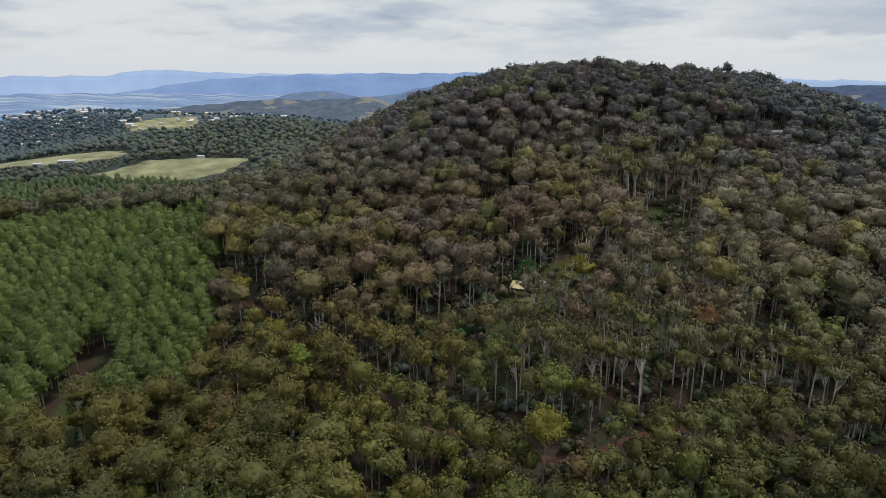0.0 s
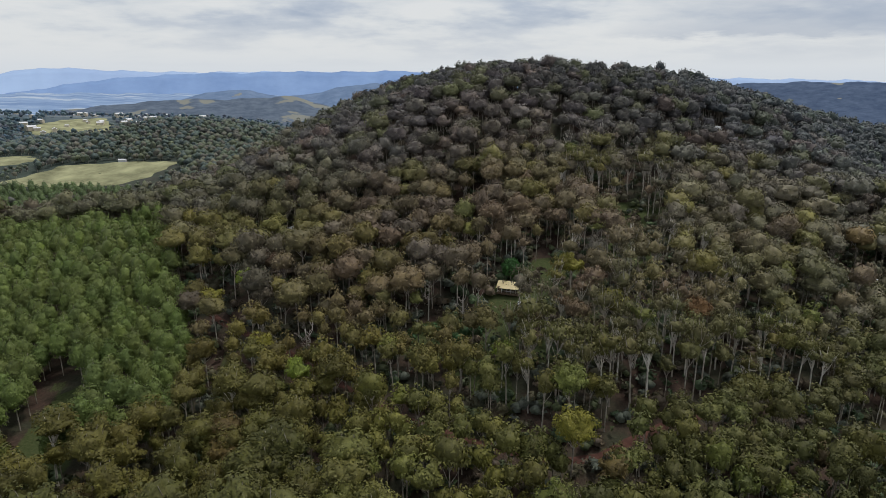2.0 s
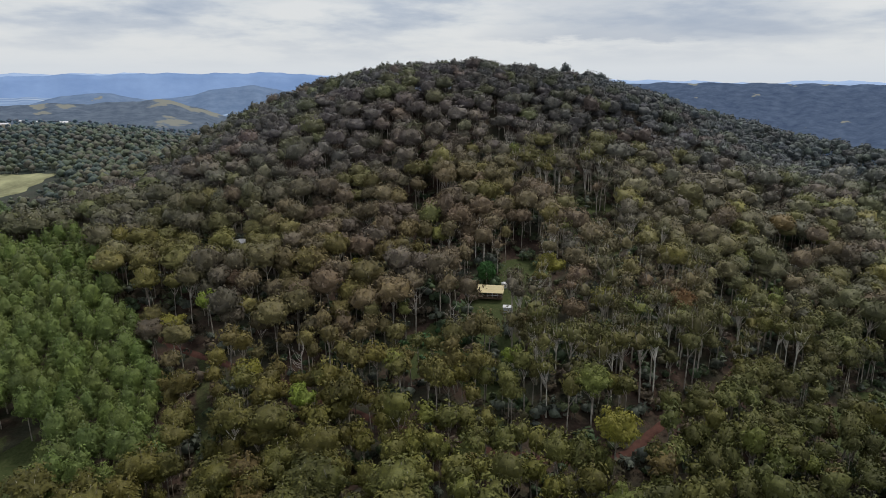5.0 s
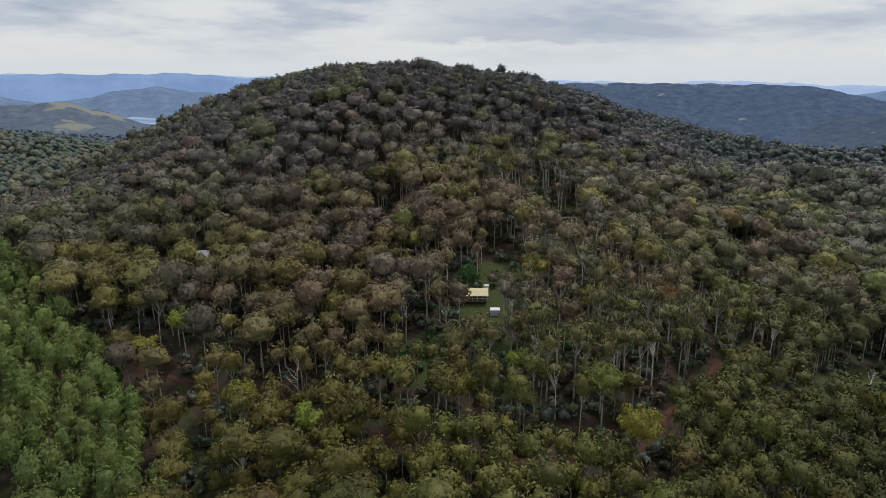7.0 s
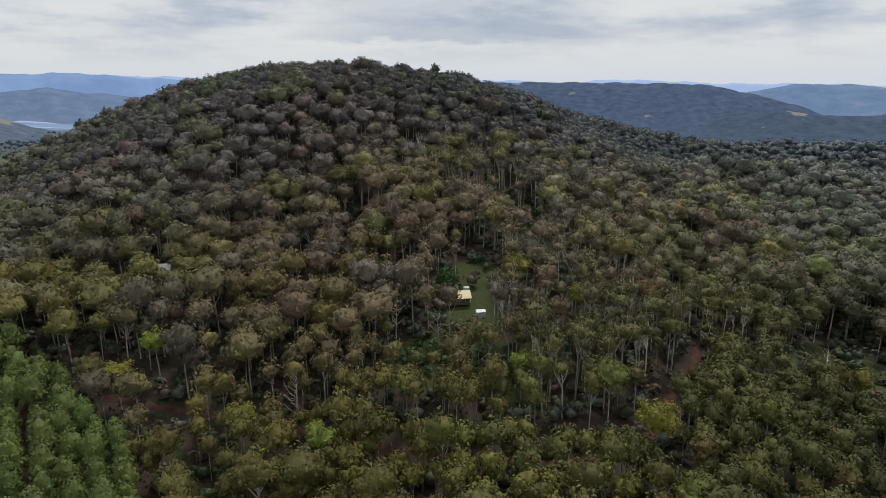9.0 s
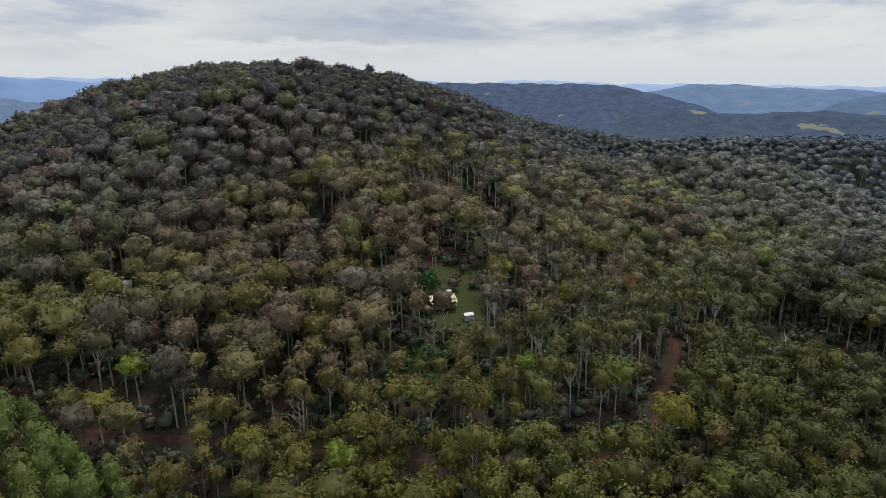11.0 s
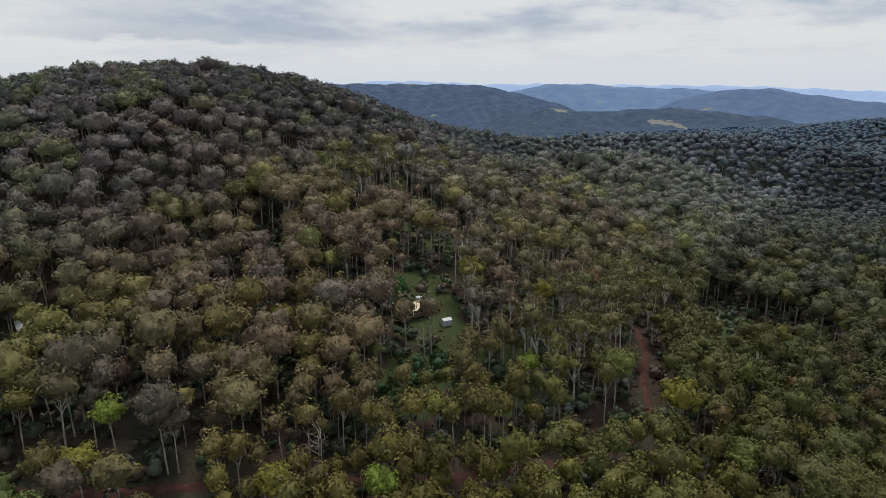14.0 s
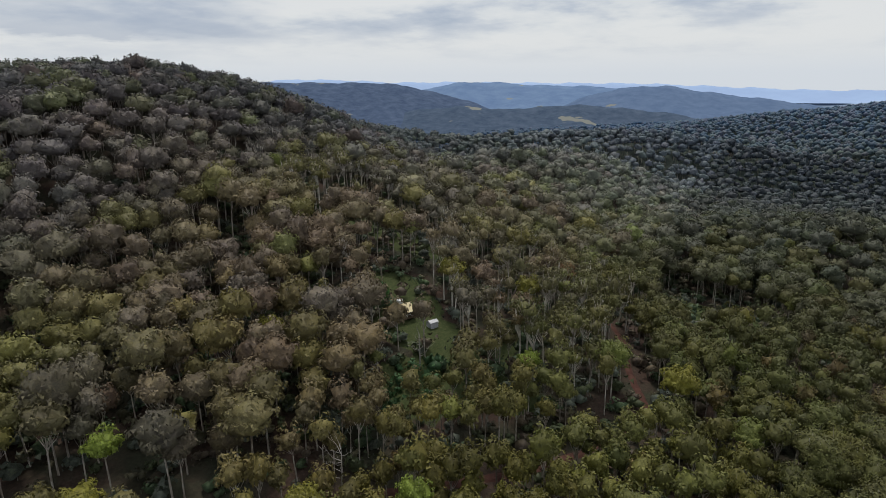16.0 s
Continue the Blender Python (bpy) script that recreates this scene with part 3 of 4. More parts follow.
# planted gums in rows
PX, PY = [], []
for i in range(80):
    for j in range(80):
        u, v = (i - 40 + 0.5 * (j % 2)) * 7.7, (j - 40) * 7.4
        PX.append(-190 + u * math.cos(0.42) - v * math.sin(0.42) + random_trees.uniform(-1.5, 1.5))
        PY.append(300 + u * math.sin(0.42) + v * math.cos(0.42) + random_trees.uniform(-1.5, 1.5))
PX, PY = np.array(PX), np.array(PY)
ok = inside(PLANTATION, PX, PY) & (line_gap(TRACK_LINE, PX, PY) > 6) & ~in_clearing(PX, PY)
PX, PY = PX[ok], PY[ok]
order = np.argsort(distance_from_flight(PX, PY))
PX, PY = PX[order], PY[order]

# native gums, closer together on the low ground
ax, ay = scatter(random_trees, -330, 190, 60, 262, 6.7, 0.44)
bx, by = scatter(random_trees, -420, 640, -260, 720, 10.9, 0.40)
dx, dy = scatter(random_trees, -420, 330, 100, 400, 9.8, 0.42)
far_up = (by > 400) | (by < 100) | (bx > 330)
bx, by = np.r_[bx[far_up], dx], np.r_[by[far_up], dy]
low = (ay < 255 - 0.15 * ax)
high = ~(by < 255 - 0.15 * bx) | (bx > 190) | (bx < -330) | (by < 60)
cx, cy = scatter(random_trees, -40, 330, 500, 650, 13.5, 0.45)
sx, sy = scatter(np.random.default_rng(5), 15, 130, 488, 575, 12.5, 0.4)
GX, GY = np.r_[ax[low], bx[high], cx, sx], np.r_[ay[low], by[high], cy, sy]
ok = free(GX, GY) & ~inside(PLANTATION, GX, GY)
for lx, ly, *_ in LANDMARKS:
    ok &= np.hypot(GX - lx, GY - ly) > 5.5
thin_spot = np.array([noise.noise(Vector((x / 19, y / 19, 5.5))) + 0.35 * noise.noise(Vector((x / 9, y / 9, 2.5))) for x, y in zip(GX, GY)])
ok &= random_trees.uniform(0, 1, len(GX)) > np.where((thin_spot < -0.46) & (GY < 380), 0.7, 0.02)
GX, GY = GX[ok], GY[ok]
# nearest to the flight first, of those that lie before it
def low_belt(x, y):
    return y < 255 - 0.15 * x and x < 190


before = (GX > -0.72 * GY - 12) & (GY > 98 - 0.10 * GX)
order = np.argsort(distance_from_flight(GX, GY) + 1000.0 * ~before)
GX, GY = GX[order], GY[order]
print("planted", len(PX), "gums", len(GX))


def gum_sort(rng, k):
    """Small domed gums of the low belt."""
    return gum_parts(rng, rng.uniform(21, 26), rng.uniform(4.0, 5.4), 16, 1150, 0.52, 6, 12, 14, 6, 0.34)


def tall_sort(rng, k):
    """Tall thin-crowned gums with long pale trunks."""
    return gum_parts(rng, rng.uniform(27, 32), rng.uniform(4.8, 6.2), 15, 1000, 0.50, 6, 18, 12, 5, 0.32, True)


def broad_sort(rng, k):
    """Old broad-crowned gums."""
    return gum_parts(rng, rng.uniform(23, 26), rng.uniform(5.8, 7.0), 22, 1650, 0.58, 6, 16, 14, 6, 0.32)


def place(src, x, y, size, turn, tint):
    ob = copy_thing(src, pose(x, y, gz(x, y), 0, 0, turn))
    ob.scale = (size, size, size)
    for ch in ob.children:
        ch.color = (*tint, 1)
    return ob


def open_stand(x, y):
    """Where tall thin-crowned gums with long pale trunks stand apart."""
    return (x > 22 and 192 < y < 310 and x < 140) or math.hypot((x - 130) / 50, (y - 385) / 45) < 1


def colour_word(t):
    return "lime-green" if t[1] > 0.15 and t[1] > t[0] else "rusty" if t[0] > 1.5 * t[1] else "brownish" if t[0] > 1.15 * t[1] else "olive" if t[2] < 0.42 * t[1] else "grey-green"


def near_gums(kind, words, group, builder, count, bark, spots, seed):
    rng = np.random.default_rng(seed)
    sorts = []
    for k in range(count):
        wood, crown = builder(rng, k)
        sorts.append(tagged(tree_thing(kind, words % "olive", "tree", wood, crown, bark[k % len(bark)]), group=group))
    for k, (x, y, size, wide, tint) in enumerate(spots):
        src, turn = sorts[k % count], rng.uniform(0, 360)
        ob = src if k < count else copy_thing(src, pose(0, 0, 0))
        ob.matrix_basis = pose(x, y, gz(x, y), 0, 0, turn)
        ob.scale = (size * wide, size * wide, size)
        for ch in ob.children:
            ch.color = (*tint, 1)
        ob["label"] = words % colour_word(np.array(tint))


def near_planted(count):
    rng = np.random.default_rng(31)
    sorts = []
    for k in range(5):
        wood, crown = cone_parts(rng, rng.uniform(18, 22), rng.uniform(3.2, 3.9), 1050, 0.55, 5, 12, 7)
        sorts.append(tagged(tree_thing("plantation_tree", "young plantation gum with dense pointed green crown", "tree", wood, crown), group="plantation trees in rows"))
    for k, (x, y) in enumerate(zip(PX[:count], PY[:count])):
        tint = np.array((0.097, 0.129, 0.036)) * rng.uniform(0.82, 1.18) * rng.uniform(0.95, 1.05, 3)
        size, turn = rng.uniform(0.84, 1.14), rng.uniform(0, 360)
        src = sorts[k % 5]
        if k < 5:
            src.matrix_basis = pose(x, y, gz(x, y), 0, 0, turn)
            src.scale = (size, size, size)
            for ch in src.children:
                ch.color = (*tint, 1)
        else:
            place(src, x, y, size, turn, tint)


def woods(name, label, sorts, spots, seed, tall=(), small=()):
    """Joined far trees: every spot gets one of the sorts, turned, sized and tinted."""
    rng = np.random.default_rng(seed)
    vs, fs, cs, ss, n = [], [], [], [], 0
    for k, (x, y, size, tint) in enumerate(spots):
        pick = tall if tall and open_stand(x, y) and rng.uniform() < 0.5 else small if small and (low_belt(x, y) or in_clearing(x, y, 6.0)) else sorts
        (wv, wf), (cv, cf) = pick[rng.integers(len(pick))]
        w = rng.uniform(0, 2 * math.pi)
        c, s = math.cos(w), math.sin(w)
        v = np.r_[wv, cv] * size * (1, 1, rng.uniform(0.92, 1.08) + 0.16 * noise.noise(Vector((x / 24, y / 24, 9.1))))
        v = np.c_[v[:, 0] * c - v[:, 1] * s + x, v[:, 0] * s + v[:, 1] * c + y, v[:, 2] + gz(x, y)]
        vs.append(v)
        fs.append(np.r_[wf, cf + len(wv)] + n)
        ss.append(np.r_[np.ones(len(wf), int), np.zeros(len(cf), int)])
        cs.append(np.tile(tint, (len(v), 1)))
        n += len(v)
    me = raw_mesh(name, np.concatenate(vs), np.concatenate(fs), [LEAF_WOODS, BARK], np.concatenate(ss), np.concatenate(cs), smooth=True)
    return tagged(new(name, me), label, "forest", kind="stuff")


NEAR_P = 295
spot_rng = np.random.default_rng(22)
broad = [(x, y, h / 24, sp / 5.4, c) for x, y, h, sp, c in LANDMARKS]
belt, rest = [], []
tall = [(x, y, 1.10, 1.15, (0.125, 0.118, 0.046)) for x, y in ((98, 384), (103, 380), (107, 377), (112, 371), (118, 376), (124, 375), (130, 379), (148, 378), (154, 380), (156, 371))]
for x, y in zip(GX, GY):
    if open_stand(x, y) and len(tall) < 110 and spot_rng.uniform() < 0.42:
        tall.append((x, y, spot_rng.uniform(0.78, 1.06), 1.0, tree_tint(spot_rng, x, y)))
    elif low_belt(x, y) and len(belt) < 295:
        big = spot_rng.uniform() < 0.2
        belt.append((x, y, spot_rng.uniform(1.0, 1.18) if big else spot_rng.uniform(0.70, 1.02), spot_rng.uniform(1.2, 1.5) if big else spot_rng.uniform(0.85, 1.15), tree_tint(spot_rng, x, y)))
    else:
        rest.append((x, y, math.hypot(x - 20, y - 215)))
near_gums("gum_tree", "slender gum tree with domed %s crown on the slope", "gum trees on the slope", gum_sort, 10, (BARK, PALE_BARK, BARK), belt, 21)
near_gums("white_gum_tree", "tall gum with long pale trunk and thin %s crown", "tall pale-trunked gums", tall_sort, 6, (PALE_BARK, PALE_BARK, BARK), tall, 23)
near_gums("broad_gum_tree", "old broad gum tree with spreading %s crown", "broad old gums", broad_sort, 5, (BARK, PALE_BARK), broad, 24)
near_planted(NEAR_P)
rng = np.random.default_rng(41)
far_planted = [cone_parts(rng, rng.uniform(18, 22), rng.uniform(3.2, 3.9), 260, 0.82, 3, 9, 6) for k in range(4)]
woods("plantation_woods", "dense green plantation of pointed young gums", far_planted,
      [(x, y, rng.uniform(0.88, 1.12), np.array((0.097, 0.129, 0.036)) * rng.uniform(0.82, 1.18) * rng.uniform(0.95, 1.05, 3)) for x, y in zip(PX[NEAR_P:], PY[NEAR_P:])], 42)
qx, qy = scatter(rng, -530, -255, 650, 785, 8.0, 0.25)
ok = inside(FAR_PLANTATION, qx, qy) & free(qx, qy)
woods("valley_plantation", "green plantation of pointed young gums in the valley", far_planted,
      [(x, y, rng.uniform(0.80, 1.05), np.array((0.100, 0.142, 0.062)) * rng.uniform(0.8, 1.2)) for x, y in zip(qx[ok], qy[ok])], 49)
small_sorts = [gum_parts(rng, rng.uniform(21, 26), rng.uniform(4.0, 5.4), 14, 440, 0.78, 4, 7, 9, 4, 0.33) for k in range(8)]
tall_sorts = [gum_parts(rng, rng.uniform(28, 33), rng.uniform(5.4, 7.0), 14, 420, 0.75, 4, 11, 9, 4, 0.30, True) for k in range(6)]
mid_sorts = [gum_parts(rng, rng.uniform(24, 29), rng.uniform(6.0, 8.6), 22, 560, 0.88, 4, 9, 12, 5, 0.31) for k in range(10)]
upper_sorts = [gum_parts(rng, rng.uniform(25, 30), rng.uniform(6.4, 9.2), 18, 240, 1.2, 3, 5, 11, 5, 0.32) for k in range(10)]
far_hill_sorts = [gum_parts(rng, rng.uniform(22, 28), rng.uniform(6.4, 9.0), 14, 85, 1.6, 3, 1, 9, 5, 0.32) for k in range(10)]
back_sorts = [gum_parts(rng, rng.uniform(20, 25), rng.uniform(6.0, 7.6), 6, 4, 1.3, 3, 0, 7, 3, 0.4) for k in range(6)]
hidden = lambda x, y: y > 660 + 0.05 * x or (x < 150 and math.hypot(x - 20, y - 215) > 520) or y < 84 - 0.10 * max(x, 0) or x < -0.72 * y - 20
keep = lambda x, y: (x * 7.13 + y * 3.71) % 1 < 0.42
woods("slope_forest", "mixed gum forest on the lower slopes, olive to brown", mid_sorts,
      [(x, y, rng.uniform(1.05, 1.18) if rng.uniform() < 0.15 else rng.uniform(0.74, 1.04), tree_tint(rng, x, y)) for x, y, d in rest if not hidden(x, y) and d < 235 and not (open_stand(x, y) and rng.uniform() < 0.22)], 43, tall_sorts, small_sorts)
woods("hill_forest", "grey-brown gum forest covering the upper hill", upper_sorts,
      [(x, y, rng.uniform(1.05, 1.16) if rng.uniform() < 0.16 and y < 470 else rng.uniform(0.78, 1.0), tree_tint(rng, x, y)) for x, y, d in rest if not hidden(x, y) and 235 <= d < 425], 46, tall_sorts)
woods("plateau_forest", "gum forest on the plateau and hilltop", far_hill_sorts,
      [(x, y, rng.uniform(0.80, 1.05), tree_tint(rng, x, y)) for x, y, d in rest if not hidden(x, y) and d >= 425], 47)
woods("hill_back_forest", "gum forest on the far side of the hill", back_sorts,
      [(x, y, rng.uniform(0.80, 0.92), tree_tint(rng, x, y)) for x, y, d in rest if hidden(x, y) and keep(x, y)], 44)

ridge_sorts = [gum_parts(rng, rng.uniform(21, 27), rng.uniform(6.0, 8.6), 10, 40, 1.7, 3, 0, 9, 4, 0.36) for k in range(8)]
px, py = scatter(rng, 640, 980, -80, 560, 12.6, 0.46)
# haze and valley shade painted in: leaves darker and bluer towards the east
woods("east_plateau_forest", "gum forest on the long eastern ridge, blue haze in the leaf colour", ridge_sorts,
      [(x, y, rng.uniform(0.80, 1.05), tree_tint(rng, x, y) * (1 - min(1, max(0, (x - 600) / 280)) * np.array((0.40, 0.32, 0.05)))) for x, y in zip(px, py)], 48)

# woods in the valley, beyond the hill
fx, fy = scatter(rng, -1500, 2300, -900, 2300, 23.0)
wx, wy = scatter(rng, -1150, 60, 420, 1650, 11.0, 0.46)
west = (wx > -0.74 * wy - 30) & (wx < -0.05 * wy - 20)
ex, ey = scatter(rng, 900, 2100, -750, 900, 15.5, 0.46)
east = (ey < 1.1 * (ex + 100)) & (ey > -0.42 * ex + 60)
in_west = ((fx > 900) & (fx < 2100) & (fy > -750) & (fy < 900)) | (fx < 60) & (fy > 420) & (fy < 1650)
fx, fy = np.r_[fx[~in_west], wx[west], ex[east]], np.r_[fy[~in_west], wy[west], ey[east]]
d = np.hypot(fx - 100, fy - 300)
ok = ~((fx > -420) & (fx < 640) & (fy > -260) & (fy < 720)) & free(fx, fy) & (distance_from_flight(fx, fy) > 330) & ((d < 1750) | (fx > 900) | (fx < 0) & (d < 2200)) & ~((fx > 640) & (fx < 980) & (fy > -80) & (fy < 560)) & ((fy > 350 - 0.25 * fx) | (fx > 300)) & (fy > 200 - 0.55 * np.abs(fx))
for poly in FIELDS:
    for back in (12, 28):
        ok &= ~inside(poly, fx - 0.36 * back, fy + 0.93 * back)
ok &= ~inside(FAR_PLANTATION, fx, fy)
ok &= rng.uniform(0, 1, len(fx)) < np.where(fx > 900, 0.95, np.clip(1.75 - d / 1500, 0.3, 1))
fx, fy = fx[ok], fy[ok]
print("valley", len(fx))
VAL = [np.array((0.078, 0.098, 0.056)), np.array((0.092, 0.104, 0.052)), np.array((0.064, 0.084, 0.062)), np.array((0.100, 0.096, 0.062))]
far_sorts = []
for k in range(8):
    parts = [shell(rng, np.array((rng.normal(0, 2.2), rng.normal(0, 2.2), 11 + rng.uniform(-3, 2))), rng.uniform(4.6, 7.2), 0.92, 5, 2, -0.55, 0.2) for j in range(2)]
    far_sorts.append((tube([(0, 0, -1), (0, 0, 9)], [0.4, 0.2], 3), joined(parts)))
def low_wood(x, y):
    """Low trees stand on the near side of the pastures."""
    return any(inside(poly, x - 0.36 * b, y + 0.93 * b) for poly in FIELDS[:4] for b in (60, 75, 90))


# blue haze added to the leaf colour with distance; eastern woods darkened for shade
woods("valley_woods", "woods in the valley beyond the hill, blue haze in the leaf colour", far_sorts,
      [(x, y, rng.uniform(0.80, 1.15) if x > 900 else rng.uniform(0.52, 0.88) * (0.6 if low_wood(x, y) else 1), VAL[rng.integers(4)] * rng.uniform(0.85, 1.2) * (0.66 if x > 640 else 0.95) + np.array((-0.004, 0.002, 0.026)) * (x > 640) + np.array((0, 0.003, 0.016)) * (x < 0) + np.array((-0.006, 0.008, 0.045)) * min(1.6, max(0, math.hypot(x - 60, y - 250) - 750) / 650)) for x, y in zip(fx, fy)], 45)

# ---- undergrowth ----


def build_undergrowth():
    rng = np.random.default_rng(61)
    x, y = scatter(rng, -150, 300, 100, 440, 6.3, 0.5)
    ok = (line_gap(ROAD_LINE, x, y) > 3.6) & ~inside(PLANTATION, x, y) & ~(inside(PADDOCK, x, y) & (rng.uniform(0, 1, len(x)) < 0.72))
    lawn = np.zeros(len(x), bool)
    for cx, cy, r in ((48, 272, 11), (39, 259, 7), (37, 253, 9), (35, 266, 9), (60, 290, 10), (240, 296, 8), (-68, 377, 9), (285, 490, 12)):
        lawn |= np.hypot(x - cx, y - cy) < r
    ok &= ~lawn & (rng.uniform(0, 1, len(x)) < 0.8)
    x, y = x[ok], y[ok]
    sorts = []
    for k in range(6):
        h = rng.uniform(2.2, 4.5)
        parts = [leaves(rng, np.array((rng.normal(0, 0.9), rng.normal(0, 0.9), h * rng.uniform(0.4, 0.75))), rng.uniform(1.0, 1.9), 10, 0.8, 0.9, -0.3, 0.5) for j in range(3)]
        parts += [shell(rng, np.array((rng.normal(0, 0.9), rng.normal(0, 0.9), h * rng.uniform(0.35, 0.6))), rng.uniform(1.1, 1.8), 0.9, 6, 2) for j in range(2)]
        sorts.append((tube([(0, 0, -0.5), (0.1, 0, h * 0.6)], [0.09, 0.03], 3), joined(parts)))
    cols = [np.array(c) for c in ((0.065, 0.080, 0.040), (0.085, 0.080, 0.050), (0.056, 0.084, 0.044), (0.082, 0.096, 0.076), (0.100, 0.080, 0.058))]
    fern = lambda px, py: math.hypot((px - 0) / 17, (py - 248) / 13) < 1
    spots = [(px, py, rng.uniform(0.7, 1.9), (np.array((0.046, 0.098, 0.040)) if fern(px, py) else cols[rng.integers(5)]) * rng.uniform(0.8, 1.25)) for px, py in zip(x, y)]
    woods("undergrowth", "dark shrubs and saplings between the trunks", sorts, spots, 62)["category"] = "shrubs"


build_undergrowth()

# ---- far ranges ----


# distance haze is painted as blue surface colour, with a faint glow farther off
def painted_haze(name, dark, light, scale, haze_glow=0.0, cleared=0.0):
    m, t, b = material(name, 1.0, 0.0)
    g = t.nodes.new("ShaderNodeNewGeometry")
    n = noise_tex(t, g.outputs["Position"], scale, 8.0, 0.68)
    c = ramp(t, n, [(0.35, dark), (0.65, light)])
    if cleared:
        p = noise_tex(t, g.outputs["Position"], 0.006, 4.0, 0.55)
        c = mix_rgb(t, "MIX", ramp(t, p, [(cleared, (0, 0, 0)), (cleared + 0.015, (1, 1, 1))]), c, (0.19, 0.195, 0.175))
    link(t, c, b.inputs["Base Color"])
    if haze_glow:
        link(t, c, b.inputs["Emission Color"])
        b.inputs["Emission Strength"].default_value = haze_glow
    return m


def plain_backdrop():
    """Flat farmland, its blue haze painted in and faintly glowing: long narrow fields, dark hedges and roofs far off.
    """
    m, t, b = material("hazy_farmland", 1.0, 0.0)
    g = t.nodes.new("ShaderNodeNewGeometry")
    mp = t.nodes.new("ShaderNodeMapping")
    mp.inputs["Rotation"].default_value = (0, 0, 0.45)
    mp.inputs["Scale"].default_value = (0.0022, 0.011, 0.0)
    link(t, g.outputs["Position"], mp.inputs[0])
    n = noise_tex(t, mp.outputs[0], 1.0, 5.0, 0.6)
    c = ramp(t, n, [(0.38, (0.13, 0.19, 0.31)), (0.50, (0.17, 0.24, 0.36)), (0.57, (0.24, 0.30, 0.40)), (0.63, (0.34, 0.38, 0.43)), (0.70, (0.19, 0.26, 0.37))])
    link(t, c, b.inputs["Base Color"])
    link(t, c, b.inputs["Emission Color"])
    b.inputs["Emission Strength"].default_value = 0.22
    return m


def backdrop_range(name, label, dist, foot, crest, seed, mat, depth):
    """A mountain range along an arc round the flight: crest heights by bearing in degrees from ahead, clockwise."""
    az = np.array([c[0] for c in crest])
    n = int((az[-1] - az[0]) * 5)
    b = np.linspace(az[0], az[-1], n)
    top = np.interp(b, az, [c[1] for c in crest])
    for _ in range(4):
        top[1:-1] = (top[:-2] + top[1:-1] + top[2:]) / 3
    rough = sum(0.5 ** k * np.sin(b * 1.7 * 2 ** k + seed * (k + 1)) for k in range(5))
    top = top + rough * dist * 0.0008
    a = np.radians(b)
    rows = []
    for f in np.linspace(0, 1, 10):
        spur = np.sin(b * 1.3 + seed) + 0.4 * np.sin(b * 2.6 + seed * 2)
        r = dist - depth * (1 - f) * (1 + 0.05 * spur)
        rows.append(np.c_[-80 + r * np.sin(a), 70 + r * np.cos(a), foot + (top - foot) * f ** 1.2])
    rows.append(np.c_[-80 + (dist + 120) * np.sin(a), 70 + (dist + 120) * np.cos(a), np.full(n, foot - 40.0)])
    v = np.concatenate(rows)
    i = (np.arange(len(rows) - 1)[:, None] * n + np.arange(n - 1)).ravel()
    me = raw_mesh(name, v, None, [mat], quads=np.c_[i, i + 1, i + n + 1, i + n])
    me.polygons.foreach_set("use_smooth", np.ones(len(me.polygons), bool))
    return tagged(new(name, me), label, "mountains", kind="structure")


backdrop_range("backdrop_1", "far mountain range in painted pale blue haze", 4750, -80, [(-75, 112), (-34, 118), (-27.5, 122), (-23.9, 166), (-21, 156), (-18, 144), (-13, 138), (-8, 144), (3.5, 138), (12.5, 122), (30, 100), (41, 84), (45.5, 66), (49.3, 88), (54, 76), (58, 56), (63, 56), (73, 42), (80, 34), (87, 8), (93, -14), (130, -14)], 1.0, painted_haze("far_blue_range", (0.21, 0.28, 0.42), (0.24, 0.32, 0.46), 0.002, 0.45), 420)
backdrop_range("backdrop_2", "wooded mountain range in painted blue haze", 4200, -80, [(-29, -70), (-27.2, 8), (-23.8, 50), (-20, 93), (-16.5, 113), (-12, 131), (-8, 130), (-6, 142), (-3, 136), (0.7, 140), (5, 145), (7.9, 122), (12, 105), (20, 40), (26, -70)], 2.0, painted_haze("blue_range", (0.13, 0.20, 0.35), (0.17, 0.25, 0.41), 0.003, 0.3), 500)
backdrop_range("backdrop_3", "low wooded hill in painted blue haze", 3300, -80, [(-17, -70), (-13.5, 16), (-9.6, 48), (-7, 18), (-5, 8), (-3, 25), (-0.9, 52), (2, 75), (4.6, 53), (7.7, 33), (10, 4), (14, -70)], 3.0, painted_haze("low_blue_hill", (0.095, 0.140, 0.225), (0.135, 0.185, 0.275), 0.02, 0.15, 0.69), 500)
backdrop_range("backdrop_4", "wooded hill with cleared patches in painted blue-grey haze", 2200, -75, [(-31, -70), (-27, -20), (-23, 5), (-18, 22), (-14, 33), (-10, 30), (-7, 36), (-4.5, 40), (-2, 10), (4, -70)], 4.0, painted_haze("hazed_hill", (0.070, 0.092, 0.130), (0.120, 0.148, 0.190), 0.03, 0.0, 0.60), 600)
backdrop_range("backdrop_5", "dark wooded ridge in painted blue haze", 2600, -110, [(24, 60), (38, 85), (44, 84), (48, 82), (52, 79), (56, 76), (58.5, 60), (60.6, 36), (63.5, 5), (66, -40), (70, -105)], 5.0, painted_haze("dark_ridge", (0.048, 0.070, 0.120), (0.085, 0.115, 0.175), 0.03, 0.0, 0.67), 800)
